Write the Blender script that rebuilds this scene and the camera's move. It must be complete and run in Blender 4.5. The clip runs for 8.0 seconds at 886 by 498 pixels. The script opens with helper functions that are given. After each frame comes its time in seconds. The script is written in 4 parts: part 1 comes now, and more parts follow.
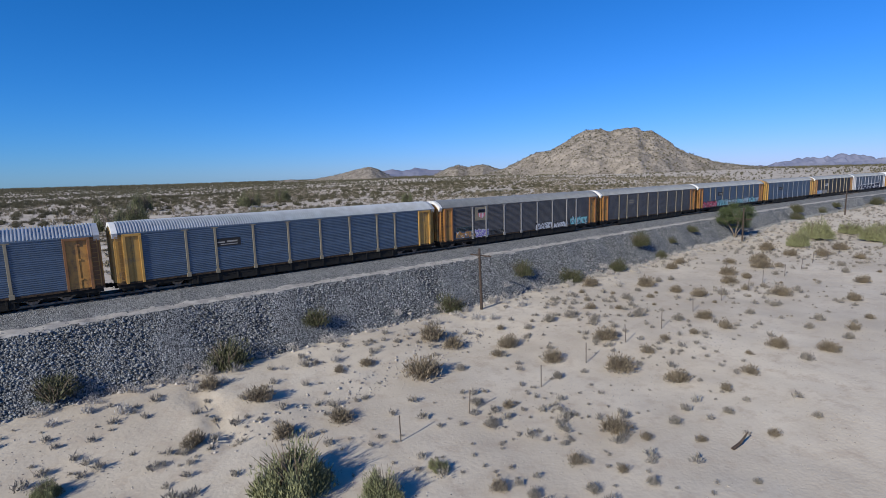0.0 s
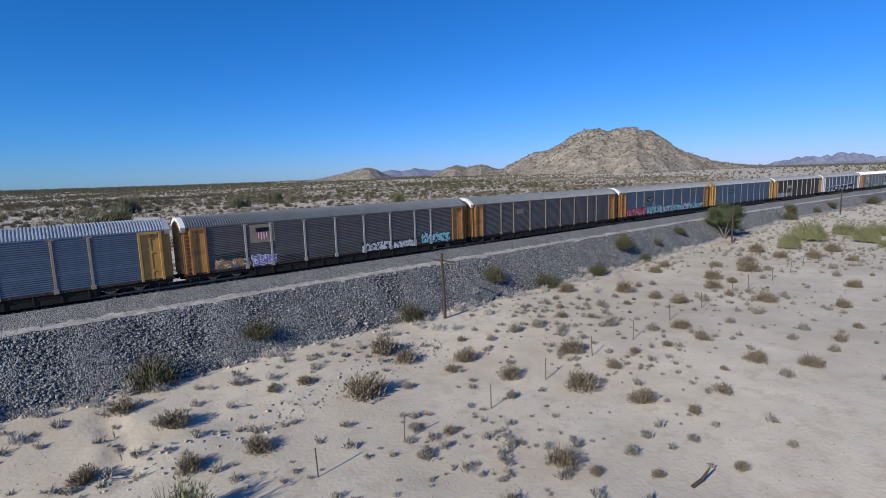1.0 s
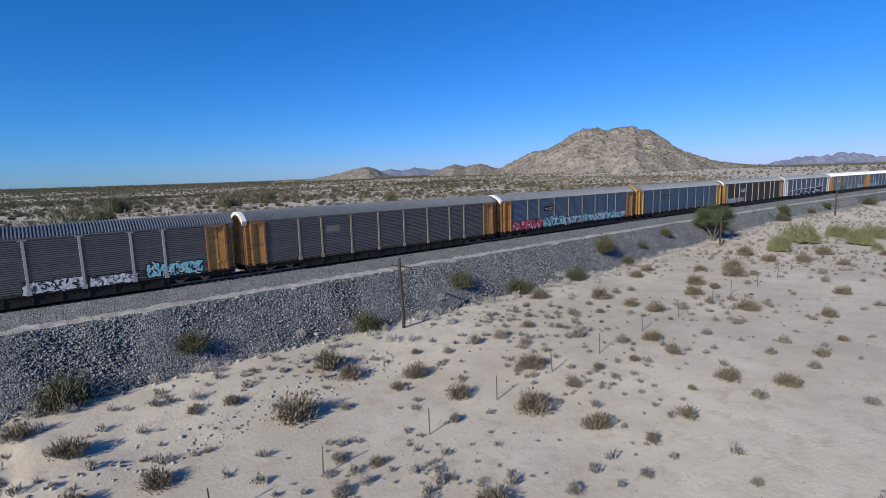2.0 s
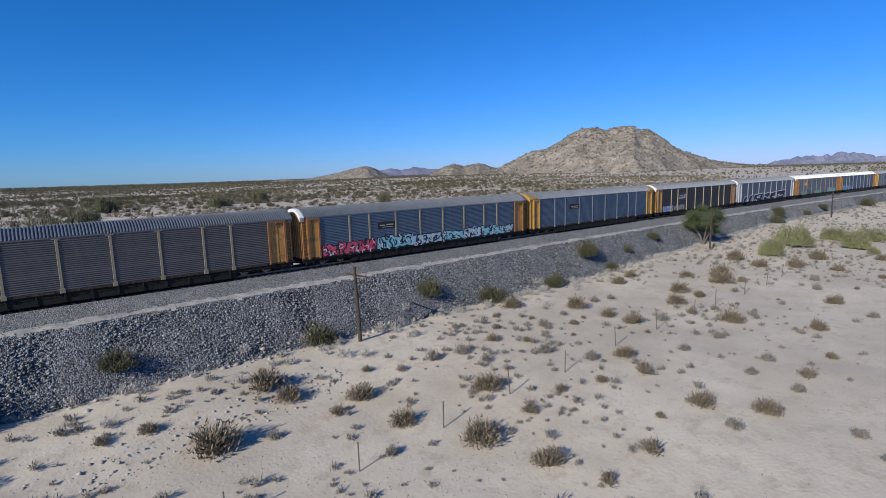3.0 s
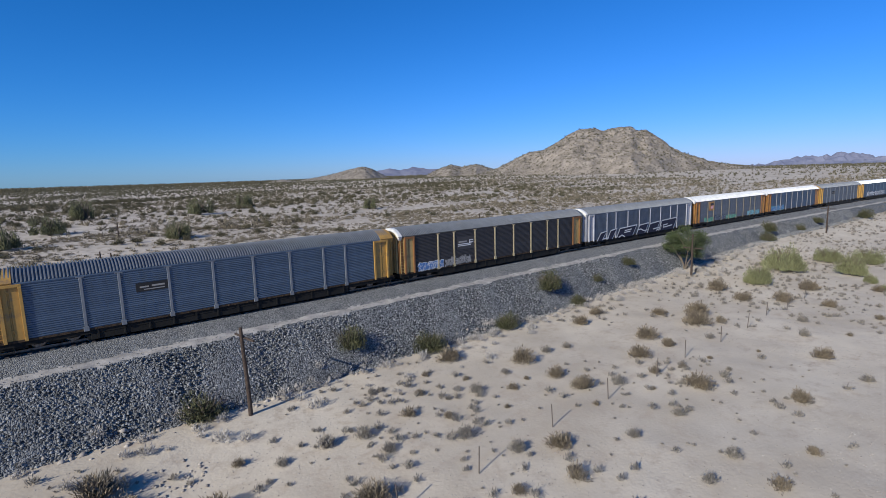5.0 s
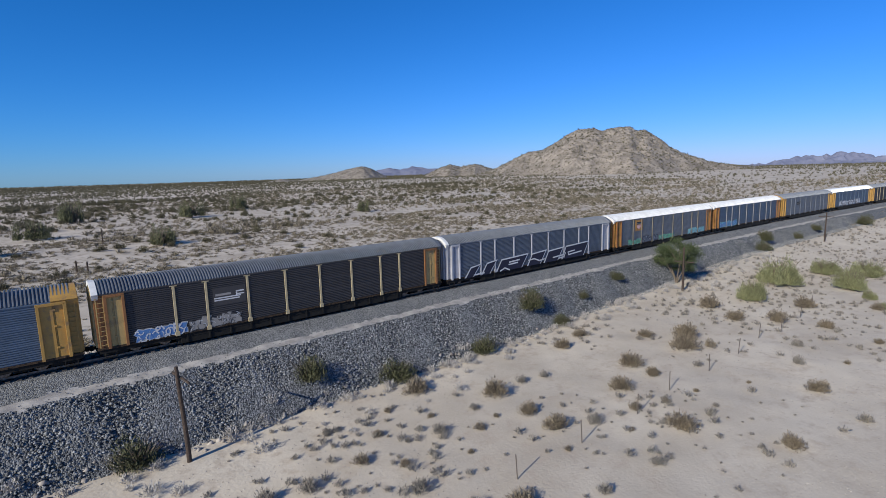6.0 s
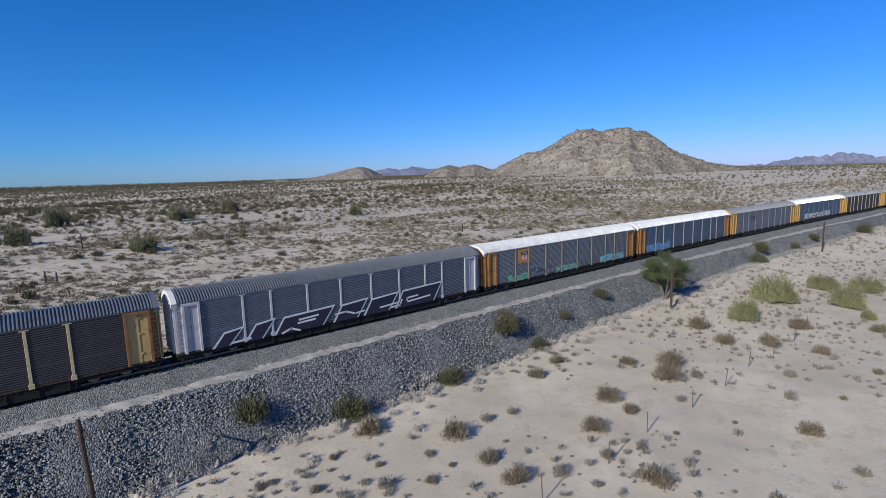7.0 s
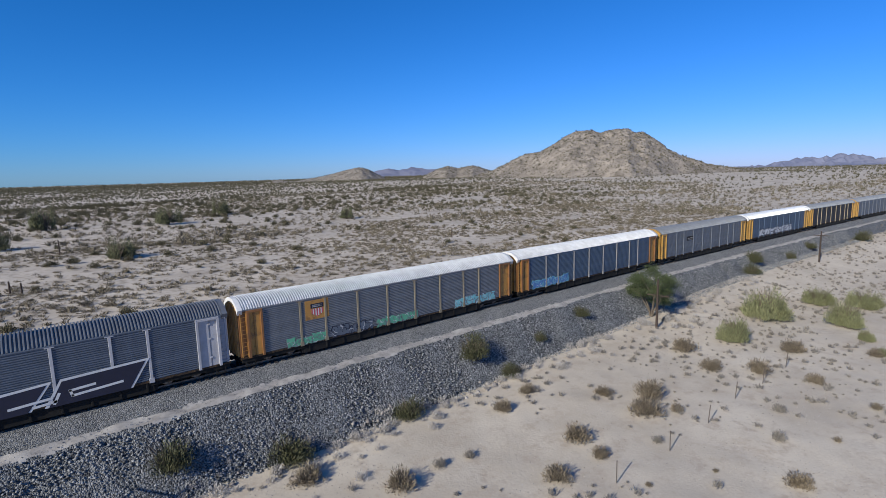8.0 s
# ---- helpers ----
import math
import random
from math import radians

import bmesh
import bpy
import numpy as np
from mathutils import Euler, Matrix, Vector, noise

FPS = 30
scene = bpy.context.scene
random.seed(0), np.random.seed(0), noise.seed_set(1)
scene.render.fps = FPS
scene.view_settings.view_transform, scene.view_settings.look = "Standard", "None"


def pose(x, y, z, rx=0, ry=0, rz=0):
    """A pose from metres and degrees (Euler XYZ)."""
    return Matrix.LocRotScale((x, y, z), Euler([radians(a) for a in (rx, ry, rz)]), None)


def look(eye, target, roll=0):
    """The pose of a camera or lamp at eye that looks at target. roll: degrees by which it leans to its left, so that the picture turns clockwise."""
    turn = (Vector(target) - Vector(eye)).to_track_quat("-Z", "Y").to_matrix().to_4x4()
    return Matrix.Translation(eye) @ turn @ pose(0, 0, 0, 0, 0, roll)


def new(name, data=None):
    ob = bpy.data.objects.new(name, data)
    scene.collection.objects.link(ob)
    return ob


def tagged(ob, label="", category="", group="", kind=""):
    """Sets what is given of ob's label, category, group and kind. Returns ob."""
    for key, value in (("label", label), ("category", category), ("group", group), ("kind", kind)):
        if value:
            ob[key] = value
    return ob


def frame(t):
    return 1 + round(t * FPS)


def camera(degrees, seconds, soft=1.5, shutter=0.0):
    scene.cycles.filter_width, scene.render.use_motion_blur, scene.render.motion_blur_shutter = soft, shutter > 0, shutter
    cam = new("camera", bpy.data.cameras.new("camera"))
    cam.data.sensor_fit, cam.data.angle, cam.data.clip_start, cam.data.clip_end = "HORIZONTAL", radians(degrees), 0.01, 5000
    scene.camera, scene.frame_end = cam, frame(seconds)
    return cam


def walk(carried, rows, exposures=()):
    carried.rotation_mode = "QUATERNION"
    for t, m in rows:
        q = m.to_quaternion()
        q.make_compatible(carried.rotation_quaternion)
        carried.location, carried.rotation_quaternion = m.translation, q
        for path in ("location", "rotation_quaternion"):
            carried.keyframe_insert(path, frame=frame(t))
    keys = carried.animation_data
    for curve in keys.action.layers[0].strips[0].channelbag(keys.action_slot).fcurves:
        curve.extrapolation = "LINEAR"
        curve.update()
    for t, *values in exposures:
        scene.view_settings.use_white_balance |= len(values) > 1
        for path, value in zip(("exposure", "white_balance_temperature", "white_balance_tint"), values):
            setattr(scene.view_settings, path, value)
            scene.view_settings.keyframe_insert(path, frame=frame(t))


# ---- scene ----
# ---- camera and its flight ----
cam = camera(82.0, 8.0, soft=0.7)
FLIGHT = [
    (0.0, 3.249, -43.467, 7.759, -39.238, -8.206, 1.500),
    (0.5, 5.765, -43.361, 7.711, -39.253, -8.185, 1.627),
    (1.0, 7.975, -43.253, 7.614, -39.257, -8.169, 1.716),
    (1.5, 10.303, -43.206, 7.547, -39.248, -8.197, 1.685),
    (3.0, 16.927, -42.717, 7.641, -39.244, -8.313, 1.599),
    (3.5, 19.212, -42.316, 8.116, -39.249, -8.322, 1.598),
    (4.0, 21.272, -41.949, 8.590, -39.228, -8.330, 1.579),
    (4.5, 23.809, -41.475, 9.336, -39.260, -8.323, 1.602),
    (6.0, 30.070, -40.232, 11.392, -39.270, -8.418, 1.584),
    (6.5, 32.250, -39.765, 12.101, -39.258, -8.439, 1.554),
    (7.0, 34.836, -39.281, 12.623, -39.265, -8.412, 1.511),
    (7.5, 37.453, -38.765, 13.199, -39.248, -8.405, 1.481),
    (8.0, 39.885, -38.369, 13.667, -39.253, -8.370, 1.437),
]
walk(cam, [(t, pose(x, y, z, 90 + pitch, roll, yaw)) for t, x, y, z, yaw, pitch, roll in FLIGHT])

# ---- sky, sun and exposure ----
SUN_ELEVATION = 28.0
SUN_FROM = (-math.cos(radians(12.5)), -math.sin(radians(12.5)))
world = bpy.data.worlds.new("desert_sky")
scene.world = world
world.use_nodes = True
sky = world.node_tree.nodes.new("ShaderNodeTexSky")
sky.sky_type = "NISHITA"
sky.sun_disc = False
sky.sun_elevation = radians(SUN_ELEVATION)
sky.sun_rotation = math.atan2(SUN_FROM[0], SUN_FROM[1])
sky.altitude = 600
sky.air_density, sky.dust_density, sky.ozone_density = 1.0, 0.2, 3.0
background = world.node_tree.nodes["Background"]
background.inputs["Strength"].default_value = 0.1
# a dry, clear desert sky, deeper and bluer overhead than the plain model
nodes, links = world.node_tree.nodes, world.node_tree.links
split, joined = nodes.new("ShaderNodeSeparateColor"), nodes.new("ShaderNodeCombineColor")
links.new(sky.outputs["Color"], split.inputs["Color"])
for channel, power, gain in (("Red", 1.7, 0.086), ("Green", 0.97, 0.63), ("Blue", 1.0, 1.24)):
    bend, scaled = nodes.new("ShaderNodeMath"), nodes.new("ShaderNodeMath")
    bend.operation, scaled.operation = "POWER", "MULTIPLY"
    bend.inputs[1].default_value, scaled.inputs[1].default_value = power, gain
    links.new(split.outputs[channel], bend.inputs[0])
    links.new(bend.outputs[0], scaled.inputs[0])
    links.new(scaled.outputs[0], joined.inputs[channel])
links.new(joined.outputs["Color"], background.inputs["Color"])

sun_data = bpy.data.lights.new("sun", "SUN")
sun_data.energy, sun_data.angle, sun_data.color = 5.0, radians(0.53), (1.0, 0.955, 0.84)
sun = new("sun", sun_data)
up = math.tan(radians(SUN_ELEVATION))
sun.matrix_world = look((SUN_FROM[0] * 60, SUN_FROM[1] * 60, up * 60), (0, 0, 0))
scene.view_settings.exposure = 0.07


# ---- materials ----
def surface(name, dark, light, scale=4.0, rough=0.8, metal=0.0, bump=0.3, fine=60.0, relief=0.02, vary="", low=0.35, high=0.65, stain=None, stain_scale=0.7, stain_from=0.55):
    """Grain between two colours at one scale, relief at a finer one, and optional stains in a third colour."""
    m = bpy.data.materials.new(name)
    m.use_nodes = True
    n, link = m.node_tree.nodes, m.node_tree.links
    shader = n["Principled BSDF"]
    shader.inputs["Roughness"].default_value = rough
    shader.inputs["Metallic"].default_value = metal
    where = n.new("ShaderNodeTexCoord")
    grain = n.new("ShaderNodeTexNoise")
    grain.inputs["Scale"].default_value, grain.inputs["Detail"].default_value = scale, 7
    grain.inputs["Roughness"].default_value = 0.62
    link.new(where.outputs["Object"], grain.inputs["Vector"])
    ramp = n.new("ShaderNodeValToRGB")
    ramp.color_ramp.elements[0].position, ramp.color_ramp.elements[1].position = low, high
    ramp.color_ramp.elements[0].color, ramp.color_ramp.elements[1].color = (*dark, 1), (*light, 1)
    value = grain.outputs["Fac"]
    if vary:
        one = n.new("ShaderNodeObjectInfo" if vary == "object" else "ShaderNodeNewGeometry")
        blend = n.new("ShaderNodeMix")
        blend.inputs["Factor"].default_value = 0.5
        link.new(value, blend.inputs["A"])
        link.new(one.outputs["Random" if vary == "object" else "Random Per Island"], blend.inputs["B"])
        value = blend.outputs["Result"]
    link.new(value, ramp.inputs["Fac"])
    colour = ramp.outputs["Color"]
    if stain:
        spots = n.new("ShaderNodeTexNoise")
        spots.inputs["Scale"].default_value, spots.inputs["Detail"].default_value = stain_scale, 9
        spots.inputs["Roughness"].default_value = 0.7
        link.new(where.outputs["Object"], spots.inputs["Vector"])
        edge = n.new("ShaderNodeMapRange")
        edge.inputs["From Min"].default_value, edge.inputs["From Max"].default_value = stain_from, stain_from + 0.16
        link.new(spots.outputs["Fac"], edge.inputs["Value"])
        mix = n.new("ShaderNodeMix")
        mix.data_type = "RGBA"
        link.new(edge.outputs["Result"], mix.inputs["Factor"])
        link.new(colour, mix.inputs["A"])
        mix.inputs["B"].default_value = (*stain, 1)
        colour = mix.outputs["Result"]
    link.new(colour, shader.inputs["Base Color"])
    if bump:
        small = n.new("ShaderNodeTexNoise")
        small.inputs["Scale"].default_value, small.inputs["Detail"].default_value = fine, 4
        link.new(where.outputs["Object"], small.inputs["Vector"])
        raised = n.new("ShaderNodeBump")
        raised.inputs["Strength"].default_value, raised.inputs["Distance"].default_value = bump, relief
        link.new(small.outputs["Fac"], raised.inputs["Height"])
        link.new(raised.outputs["Normal"], shader.inputs["Normal"])
    return m


SAND = surface("desert_sand", (0.40, 0.34, 0.265), (0.57, 0.50, 0.40), 0.12, 0.95, bump=0.35, fine=5.0, relief=0.08, low=0.3, high=0.7, stain=(0.41, 0.34, 0.265), stain_scale=0.9, stain_from=0.5)
SOIL = surface("scrub_soil", (0.36, 0.305, 0.24), (0.56, 0.485, 0.39), 0.07, 0.95, bump=0.4, fine=3.0, relief=0.1, low=0.32, high=0.68, stain=(0.25, 0.205, 0.15), stain_scale=0.5, stain_from=0.5)
PATH = surface("pale_crushed_fines", (0.25, 0.233, 0.22), (0.42, 0.395, 0.365), 1.2, 0.95, bump=0.5, fine=14.0, relief=0.04)
STONE = surface("ballast_stone", (0.03, 0.033, 0.036), (0.33, 0.335, 0.34), 5.0, 0.85, bump=0.4, fine=30.0, vary="island", low=0.2, high=0.8)
BOULDER = surface("pale_rock", (0.2, 0.175, 0.155), (0.42, 0.38, 0.34), 3.0, 0.9, bump=0.5, fine=18.0, vary="island", low=0.25, high=0.75)
HILL = surface("stony_hillside", (0.165, 0.14, 0.113), (0.32, 0.275, 0.225), 0.05, 0.95, bump=0.8, fine=0.5, relief=0.9, stain=(0.10, 0.085, 0.07), stain_scale=0.13, stain_from=0.52)
# blue-violet distance haze is painted into this base colour
FAR_HILL = surface("far_range_painted_haze", (0.13, 0.145, 0.215), (0.20, 0.205, 0.265), 0.006, 1.0, bump=0.0)
# rust brown of the side sills, with their shade painted into it
RUST = surface("rusted_steel_shaded", (0.02, 0.014, 0.01), (0.09, 0.055, 0.03), 6.0, 0.75, 0.3, bump=0.3)
RAIL = surface("rail_steel", (0.12, 0.09, 0.07), (0.3, 0.27, 0.25), 5.0, 0.45, 0.7, bump=0.1)
TIE = surface("sleeper_timber", (0.05, 0.04, 0.035), (0.13, 0.11, 0.095), 5.0, 0.9, bump=0.6, vary="island")
# grimy black steel, painted darker still for the shade under the cars
UNDER = surface("grimy_black_steel_shaded", (0.003, 0.003, 0.003), (0.011, 0.010, 0.009), 3.0, 0.95, 0.0)
POLE = surface("creosoted_pole", (0.025, 0.018, 0.014), (0.075, 0.05, 0.037), 7.0, 0.9, bump=0.7, fine=40.0)
POST = surface("fence_post_steel", (0.06, 0.05, 0.045), (0.16, 0.13, 0.11), 12.0, 0.8, 0.3)
BARK = surface("grey_brown_bark", (0.09, 0.07, 0.05), (0.2, 0.16, 0.12), 9.0, 0.95, bump=0.6)
OLIVE = surface("creosote_leaf", (0.03, 0.033, 0.016), (0.105, 0.105, 0.045), 1.5, 0.7, bump=0.0, vary="island", low=0.2, high=0.8)
GREEN = surface("tree_leaf", (0.026, 0.04, 0.014), (0.09, 0.115, 0.038), 1.2, 0.65, bump=0.0, vary="island", low=0.2, high=0.8)
YELLOW_GREEN = surface("yellow_green_stem", (0.085, 0.09, 0.04), (0.27, 0.275, 0.135), 1.0, 0.7, bump=0.0, vary="island", low=0.2, high=0.8)
DRY = surface("dry_brown_twig", (0.085, 0.067, 0.046), (0.26, 0.21, 0.145), 1.6, 0.9, bump=0.0, vary="island", low=0.2, high=0.8)
GREY_TWIG = surface("grey_dry_twig", (0.11, 0.097, 0.083), (0.31, 0.28, 0.24), 1.6, 0.9, bump=0.0, vary="island", low=0.2, high=0.8)
PALE_TWIG = surface("pale_grey_twig", (0.24, 0.22, 0.20), (0.48, 0.45, 0.42), 1.6, 0.9, bump=0.0, vary="island", low=0.2, high=0.8)
FAR_SHRUB = surface("plain_shrub", (0.075, 0.063, 0.043), (0.25, 0.21, 0.145), 0.03, 0.9, bump=0.0, vary="island", low=0.25, high=0.75)
PLAIN_GREEN = surface("mesquite_leaf", (0.05, 0.056, 0.026), (0.17, 0.17, 0.078), 1.2, 0.7, bump=0.0, vary="island", low=0.2, high=0.8)
FAR_GREEN = surface("plain_green_shrub", (0.045, 0.043, 0.024), (0.14, 0.123, 0.07), 0.02, 0.9, bump=0.0, vary="island", low=0.25, high=0.75)


def stones(name, dark, light, scale, depth):
    """Broken stone: cells of uneven brightness with deep joints."""
    m = bpy.data.materials.new(name)
    m.use_nodes = True
    n, link = m.node_tree.nodes, m.node_tree.links
    shader = n["Principled BSDF"]
    shader.inputs["Roughness"].default_value = 0.9
    where, cells = n.new("ShaderNodeTexCoord"), n.new("ShaderNodeTexVoronoi")
    cells.inputs["Scale"].default_value = scale
    link.new(where.outputs["Object"], cells.inputs["Vector"])
    patches, mix = n.new("ShaderNodeTexNoise"), n.new("ShaderNodeMix")
    patches.inputs["Scale"].default_value, patches.inputs["Detail"].default_value = 0.6, 5
    link.new(where.outputs["Object"], patches.inputs["Vector"])
    tone = n.new("ShaderNodeSeparateColor")
    link.new(cells.outputs["Color"], tone.inputs["Color"])
    mix.inputs["Factor"].default_value = 0.35
    link.new(tone.outputs["Red"], mix.inputs["A"])
    link.new(patches.outputs["Fac"], mix.inputs["B"])
    ramp = n.new("ShaderNodeValToRGB")
    ramp.color_ramp.elements[0].position, ramp.color_ramp.elements[1].position = 0.2, 0.85
    ramp.color_ramp.elements[0].color, ramp.color_ramp.elements[1].color = (*dark, 1), (*light, 1)
    link.new(mix.outputs["Result"], ramp.inputs["Fac"])
    link.new(ramp.outputs["Color"], shader.inputs["Base Color"])
    raised = n.new("ShaderNodeBump")
    raised.invert = True
    raised.inputs["Strength"].default_value, raised.inputs["Distance"].default_value = 1.0, depth
    link.new(cells.outputs["Distance"], raised.inputs["Height"])
    link.new(raised.outputs["Normal"], shader.inputs["Normal"])
    return m


SHOULDER = stones("fine_grey_ballast", (0.055, 0.057, 0.06), (0.27, 0.27, 0.265), 17.0, 0.05)
BALLAST = stones("coarse_dark_ballast", (0.018, 0.02, 0.023), (0.24, 0.245, 0.25), 12.0, 0.085)


def paint(name, colour, rough=0.5, metal=0.0, grime=(0.16, 0.11, 0.075), amount=0.56):
    """Weathered enamel: the colour with a little fading, and streaks of rust and road dust."""
    dark = tuple(c * 0.78 for c in colour)
    return surface(name, dark, colour, 1.3, rough, metal, bump=0.12, fine=22.0, relief=0.01, stain=grime, stain_scale=1.1, stain_from=amount)


BLUE_GREY = paint("blue_grey_galvanised_panel", (0.105, 0.15, 0.215), 0.5, 0.25, amount=0.62)
MID_GREY = paint("grey_galvanised_panel", (0.20, 0.215, 0.24), 0.5, 0.25, amount=0.6)
BROWN_GREY = paint("brown_grey_panel", (0.12, 0.115, 0.118), 0.55, 0.2, amount=0.58)
DARK_BROWN = paint("dark_brown_panel", (0.052, 0.049, 0.052), 0.6, 0.1, amount=0.62)
LILAC_GREY = paint("lilac_grey_panel", (0.118, 0.143, 0.185), 0.5, 0.15, amount=0.64)
YELLOW = paint("weathered_yellow_paint", (0.43, 0.245, 0.06), 0.5, amount=0.53)
ORANGE = paint("weathered_orange_paint", (0.45, 0.225, 0.055), 0.5, grime=(0.14, 0.07, 0.035), amount=0.5)
CREAM = paint("cream_paint", (0.46, 0.38, 0.23), 0.55, amount=0.54)
BURNT = paint("burnt_orange_plate", (0.24, 0.105, 0.035), 0.55, grime=(0.11, 0.06, 0.03), amount=0.5)
AMBER = paint("amber_paint", (0.45, 0.31, 0.12), 0.55, amount=0.54)
# dusty white of the roof arches, sunlit brightness included
WHITE = paint("dusty_white_sunlit_end", (0.72, 0.71, 0.69), 0.5, amount=0.64)
LILAC_WHITE = paint("pale_lilac_paint", (0.42, 0.42, 0.45), 0.5, amount=0.6)
TAN_POST = paint("tan_post_paint", (0.235, 0.20, 0.14), 0.6, amount=0.56)
GREY_POST = paint("grey_post_paint", (0.30, 0.285, 0.27), 0.55, amount=0.6)
ZINC = paint("bright_zinc_roof", (0.55, 0.57, 0.59), 0.4, 0.45, grime=(0.42, 0.40, 0.37), amount=0.62)
DULL_ZINC = paint("dull_zinc_roof", (0.165, 0.18, 0.205), 0.55, 0.3, grime=(0.19, 0.165, 0.145), amount=0.58)
WHITE_ROOF = paint("white_roof", (0.60, 0.61, 0.62), 0.5, 0.1, grime=(0.42, 0.40, 0.37), amount=0.6)
NAVY = paint("navy_spray_paint", (0.012, 0.014, 0.036), 0.8, amount=0.8)
BLACK = paint("black_spray_paint", (0.014, 0.014, 0.016), 0.8, amount=0.8)
SPRAY_WHITE = paint("white_spray_paint", (0.60, 0.61, 0.63), 0.5, amount=0.7)
SPRAY_TEAL = paint("teal_spray_paint", (0.20, 0.50, 0.55), 0.5, amount=0.7)
SPRAY_ICE = paint("pale_blue_spray_paint", (0.36, 0.50, 0.58), 0.5, amount=0.7)
SPRAY_RED = paint("red_spray_paint", (0.55, 0.07, 0.13), 0.5, amount=0.7)
SPRAY_BLUE = paint("blue_spray_paint", (0.08, 0.20, 0.45), 0.5, amount=0.7)
SPRAY_GREEN = paint("green_spray_paint", (0.12, 0.42, 0.26), 0.5, amount=0.7)
SPRAY_PURPLE = paint("purple_spray_paint", (0.22, 0.16, 0.46), 0.5, amount=0.7)


# ---- building helpers ----
def mesh_from(name, verts, faces, material=None, smooth=False):
    me = bpy.data.meshes.new(name)
    me.from_pydata([tuple(v) for v in verts], [], [tuple(f) for f in faces])
    if material:
        me.materials.append(material)
    if smooth:
        me.polygons.foreach_set("use_smooth", [True] * len(me.polygons))
    me.update()
    return me


def big_mesh(name, verts, faces, material):
    """A joined mesh of many triangles from arrays."""
    verts, faces = np.asarray(verts, dtype=np.float32), np.asarray(faces, dtype=np.int32)
    me = bpy.data.meshes.new(name)
    me.vertices.add(len(verts))
    me.vertices.foreach_set("co", verts.ravel())
    k = faces.shape[1]
    me.loops.add(faces.size)
    me.loops.foreach_set("vertex_index", faces.ravel())
    me.polygons.add(len(faces))
    me.polygons.foreach_set("loop_start", np.arange(0, faces.size, k, dtype=np.int32))
    me.materials.append(material)
    me.update(calc_edges=True)
    me.validate()
    return me


def box(bm, x0, x1, y0, y1, z0, z1):
    v = [bm.verts.new((x, y, z)) for x in (x0, x1) for y in (y0, y1) for z in (z0, z1)]
    for f in ((0, 1, 3, 2), (4, 6, 7, 5), (0, 4, 5, 1), (2, 3, 7, 6), (0, 2, 6, 4), (1, 5, 7, 3)):
        bm.faces.new([v[i] for i in f])


def tube(bm, a, b, r0, r1, sides=6):
    a, b = Vector(a), Vector(b)
    q = (b - a).to_track_quat("Z", "Y")
    rings = []
    for c, r in ((a, r0), (b, r1)):
        rings.append([bm.verts.new(c + q @ Vector((r * math.cos(i * math.tau / sides), r * math.sin(i * math.tau / sides), 0))) for i in range(sides)])
    for i in range(sides):
        bm.faces.new((rings[0][i], rings[0][(i + 1) % sides], rings[1][(i + 1) % sides], rings[1][i]))
    bm.faces.new(rings[0][::-1])
    bm.faces.new(rings[1])


def finish(bm, name, bevel=0.0):
    if bevel:
        bmesh.ops.bevel(bm, geom=bm.edges[:], offset=bevel, segments=1, affect="EDGES", clamp_overlap=True)
    bmesh.ops.recalc_face_normals(bm, faces=bm.faces[:])
    me = bpy.data.meshes.new(name)
    bm.to_mesh(me)
    bm.free()
    return me


def part(name, me, material, parent, label="", at=None):
    """Links shared mesh data as one object under a thing, with a material of its own."""
    ob = new(name, me)
    if not me.materials:
        me.materials.append(material)
    if material is not None and me.materials[0] is not material:
        ob.material_slots[0].link = "OBJECT"
        ob.material_slots[0].material = material
    ob.parent = parent
    if at is not None:
        ob.matrix_basis = at
    if label:
        tagged(ob, label)
    return ob


def smooth_step(a, b, x):
    t = min(max((x - a) / (b - a), 0.0), 1.0)
    return t * t * (3 - 2 * t)


# ---- the lie of the land ----
GROUND = -5.0
PROFILE_D = (0.0, 1.55, 2.9, 3.8, 7.0, 8.8)
PROFILE_Z = (-0.25, -0.25, -1.0, -1.12, -4.95, -6.0)


def track_y(x):
    """The railway runs along x and bends gently towards negative y past 62 m."""
    return -2.15e-4 * max(x - 61.8, 0.0) ** 2


def track_turn(x):
    return math.degrees(math.atan(-4.3e-4 * max(x - 61.8, 0.0)))


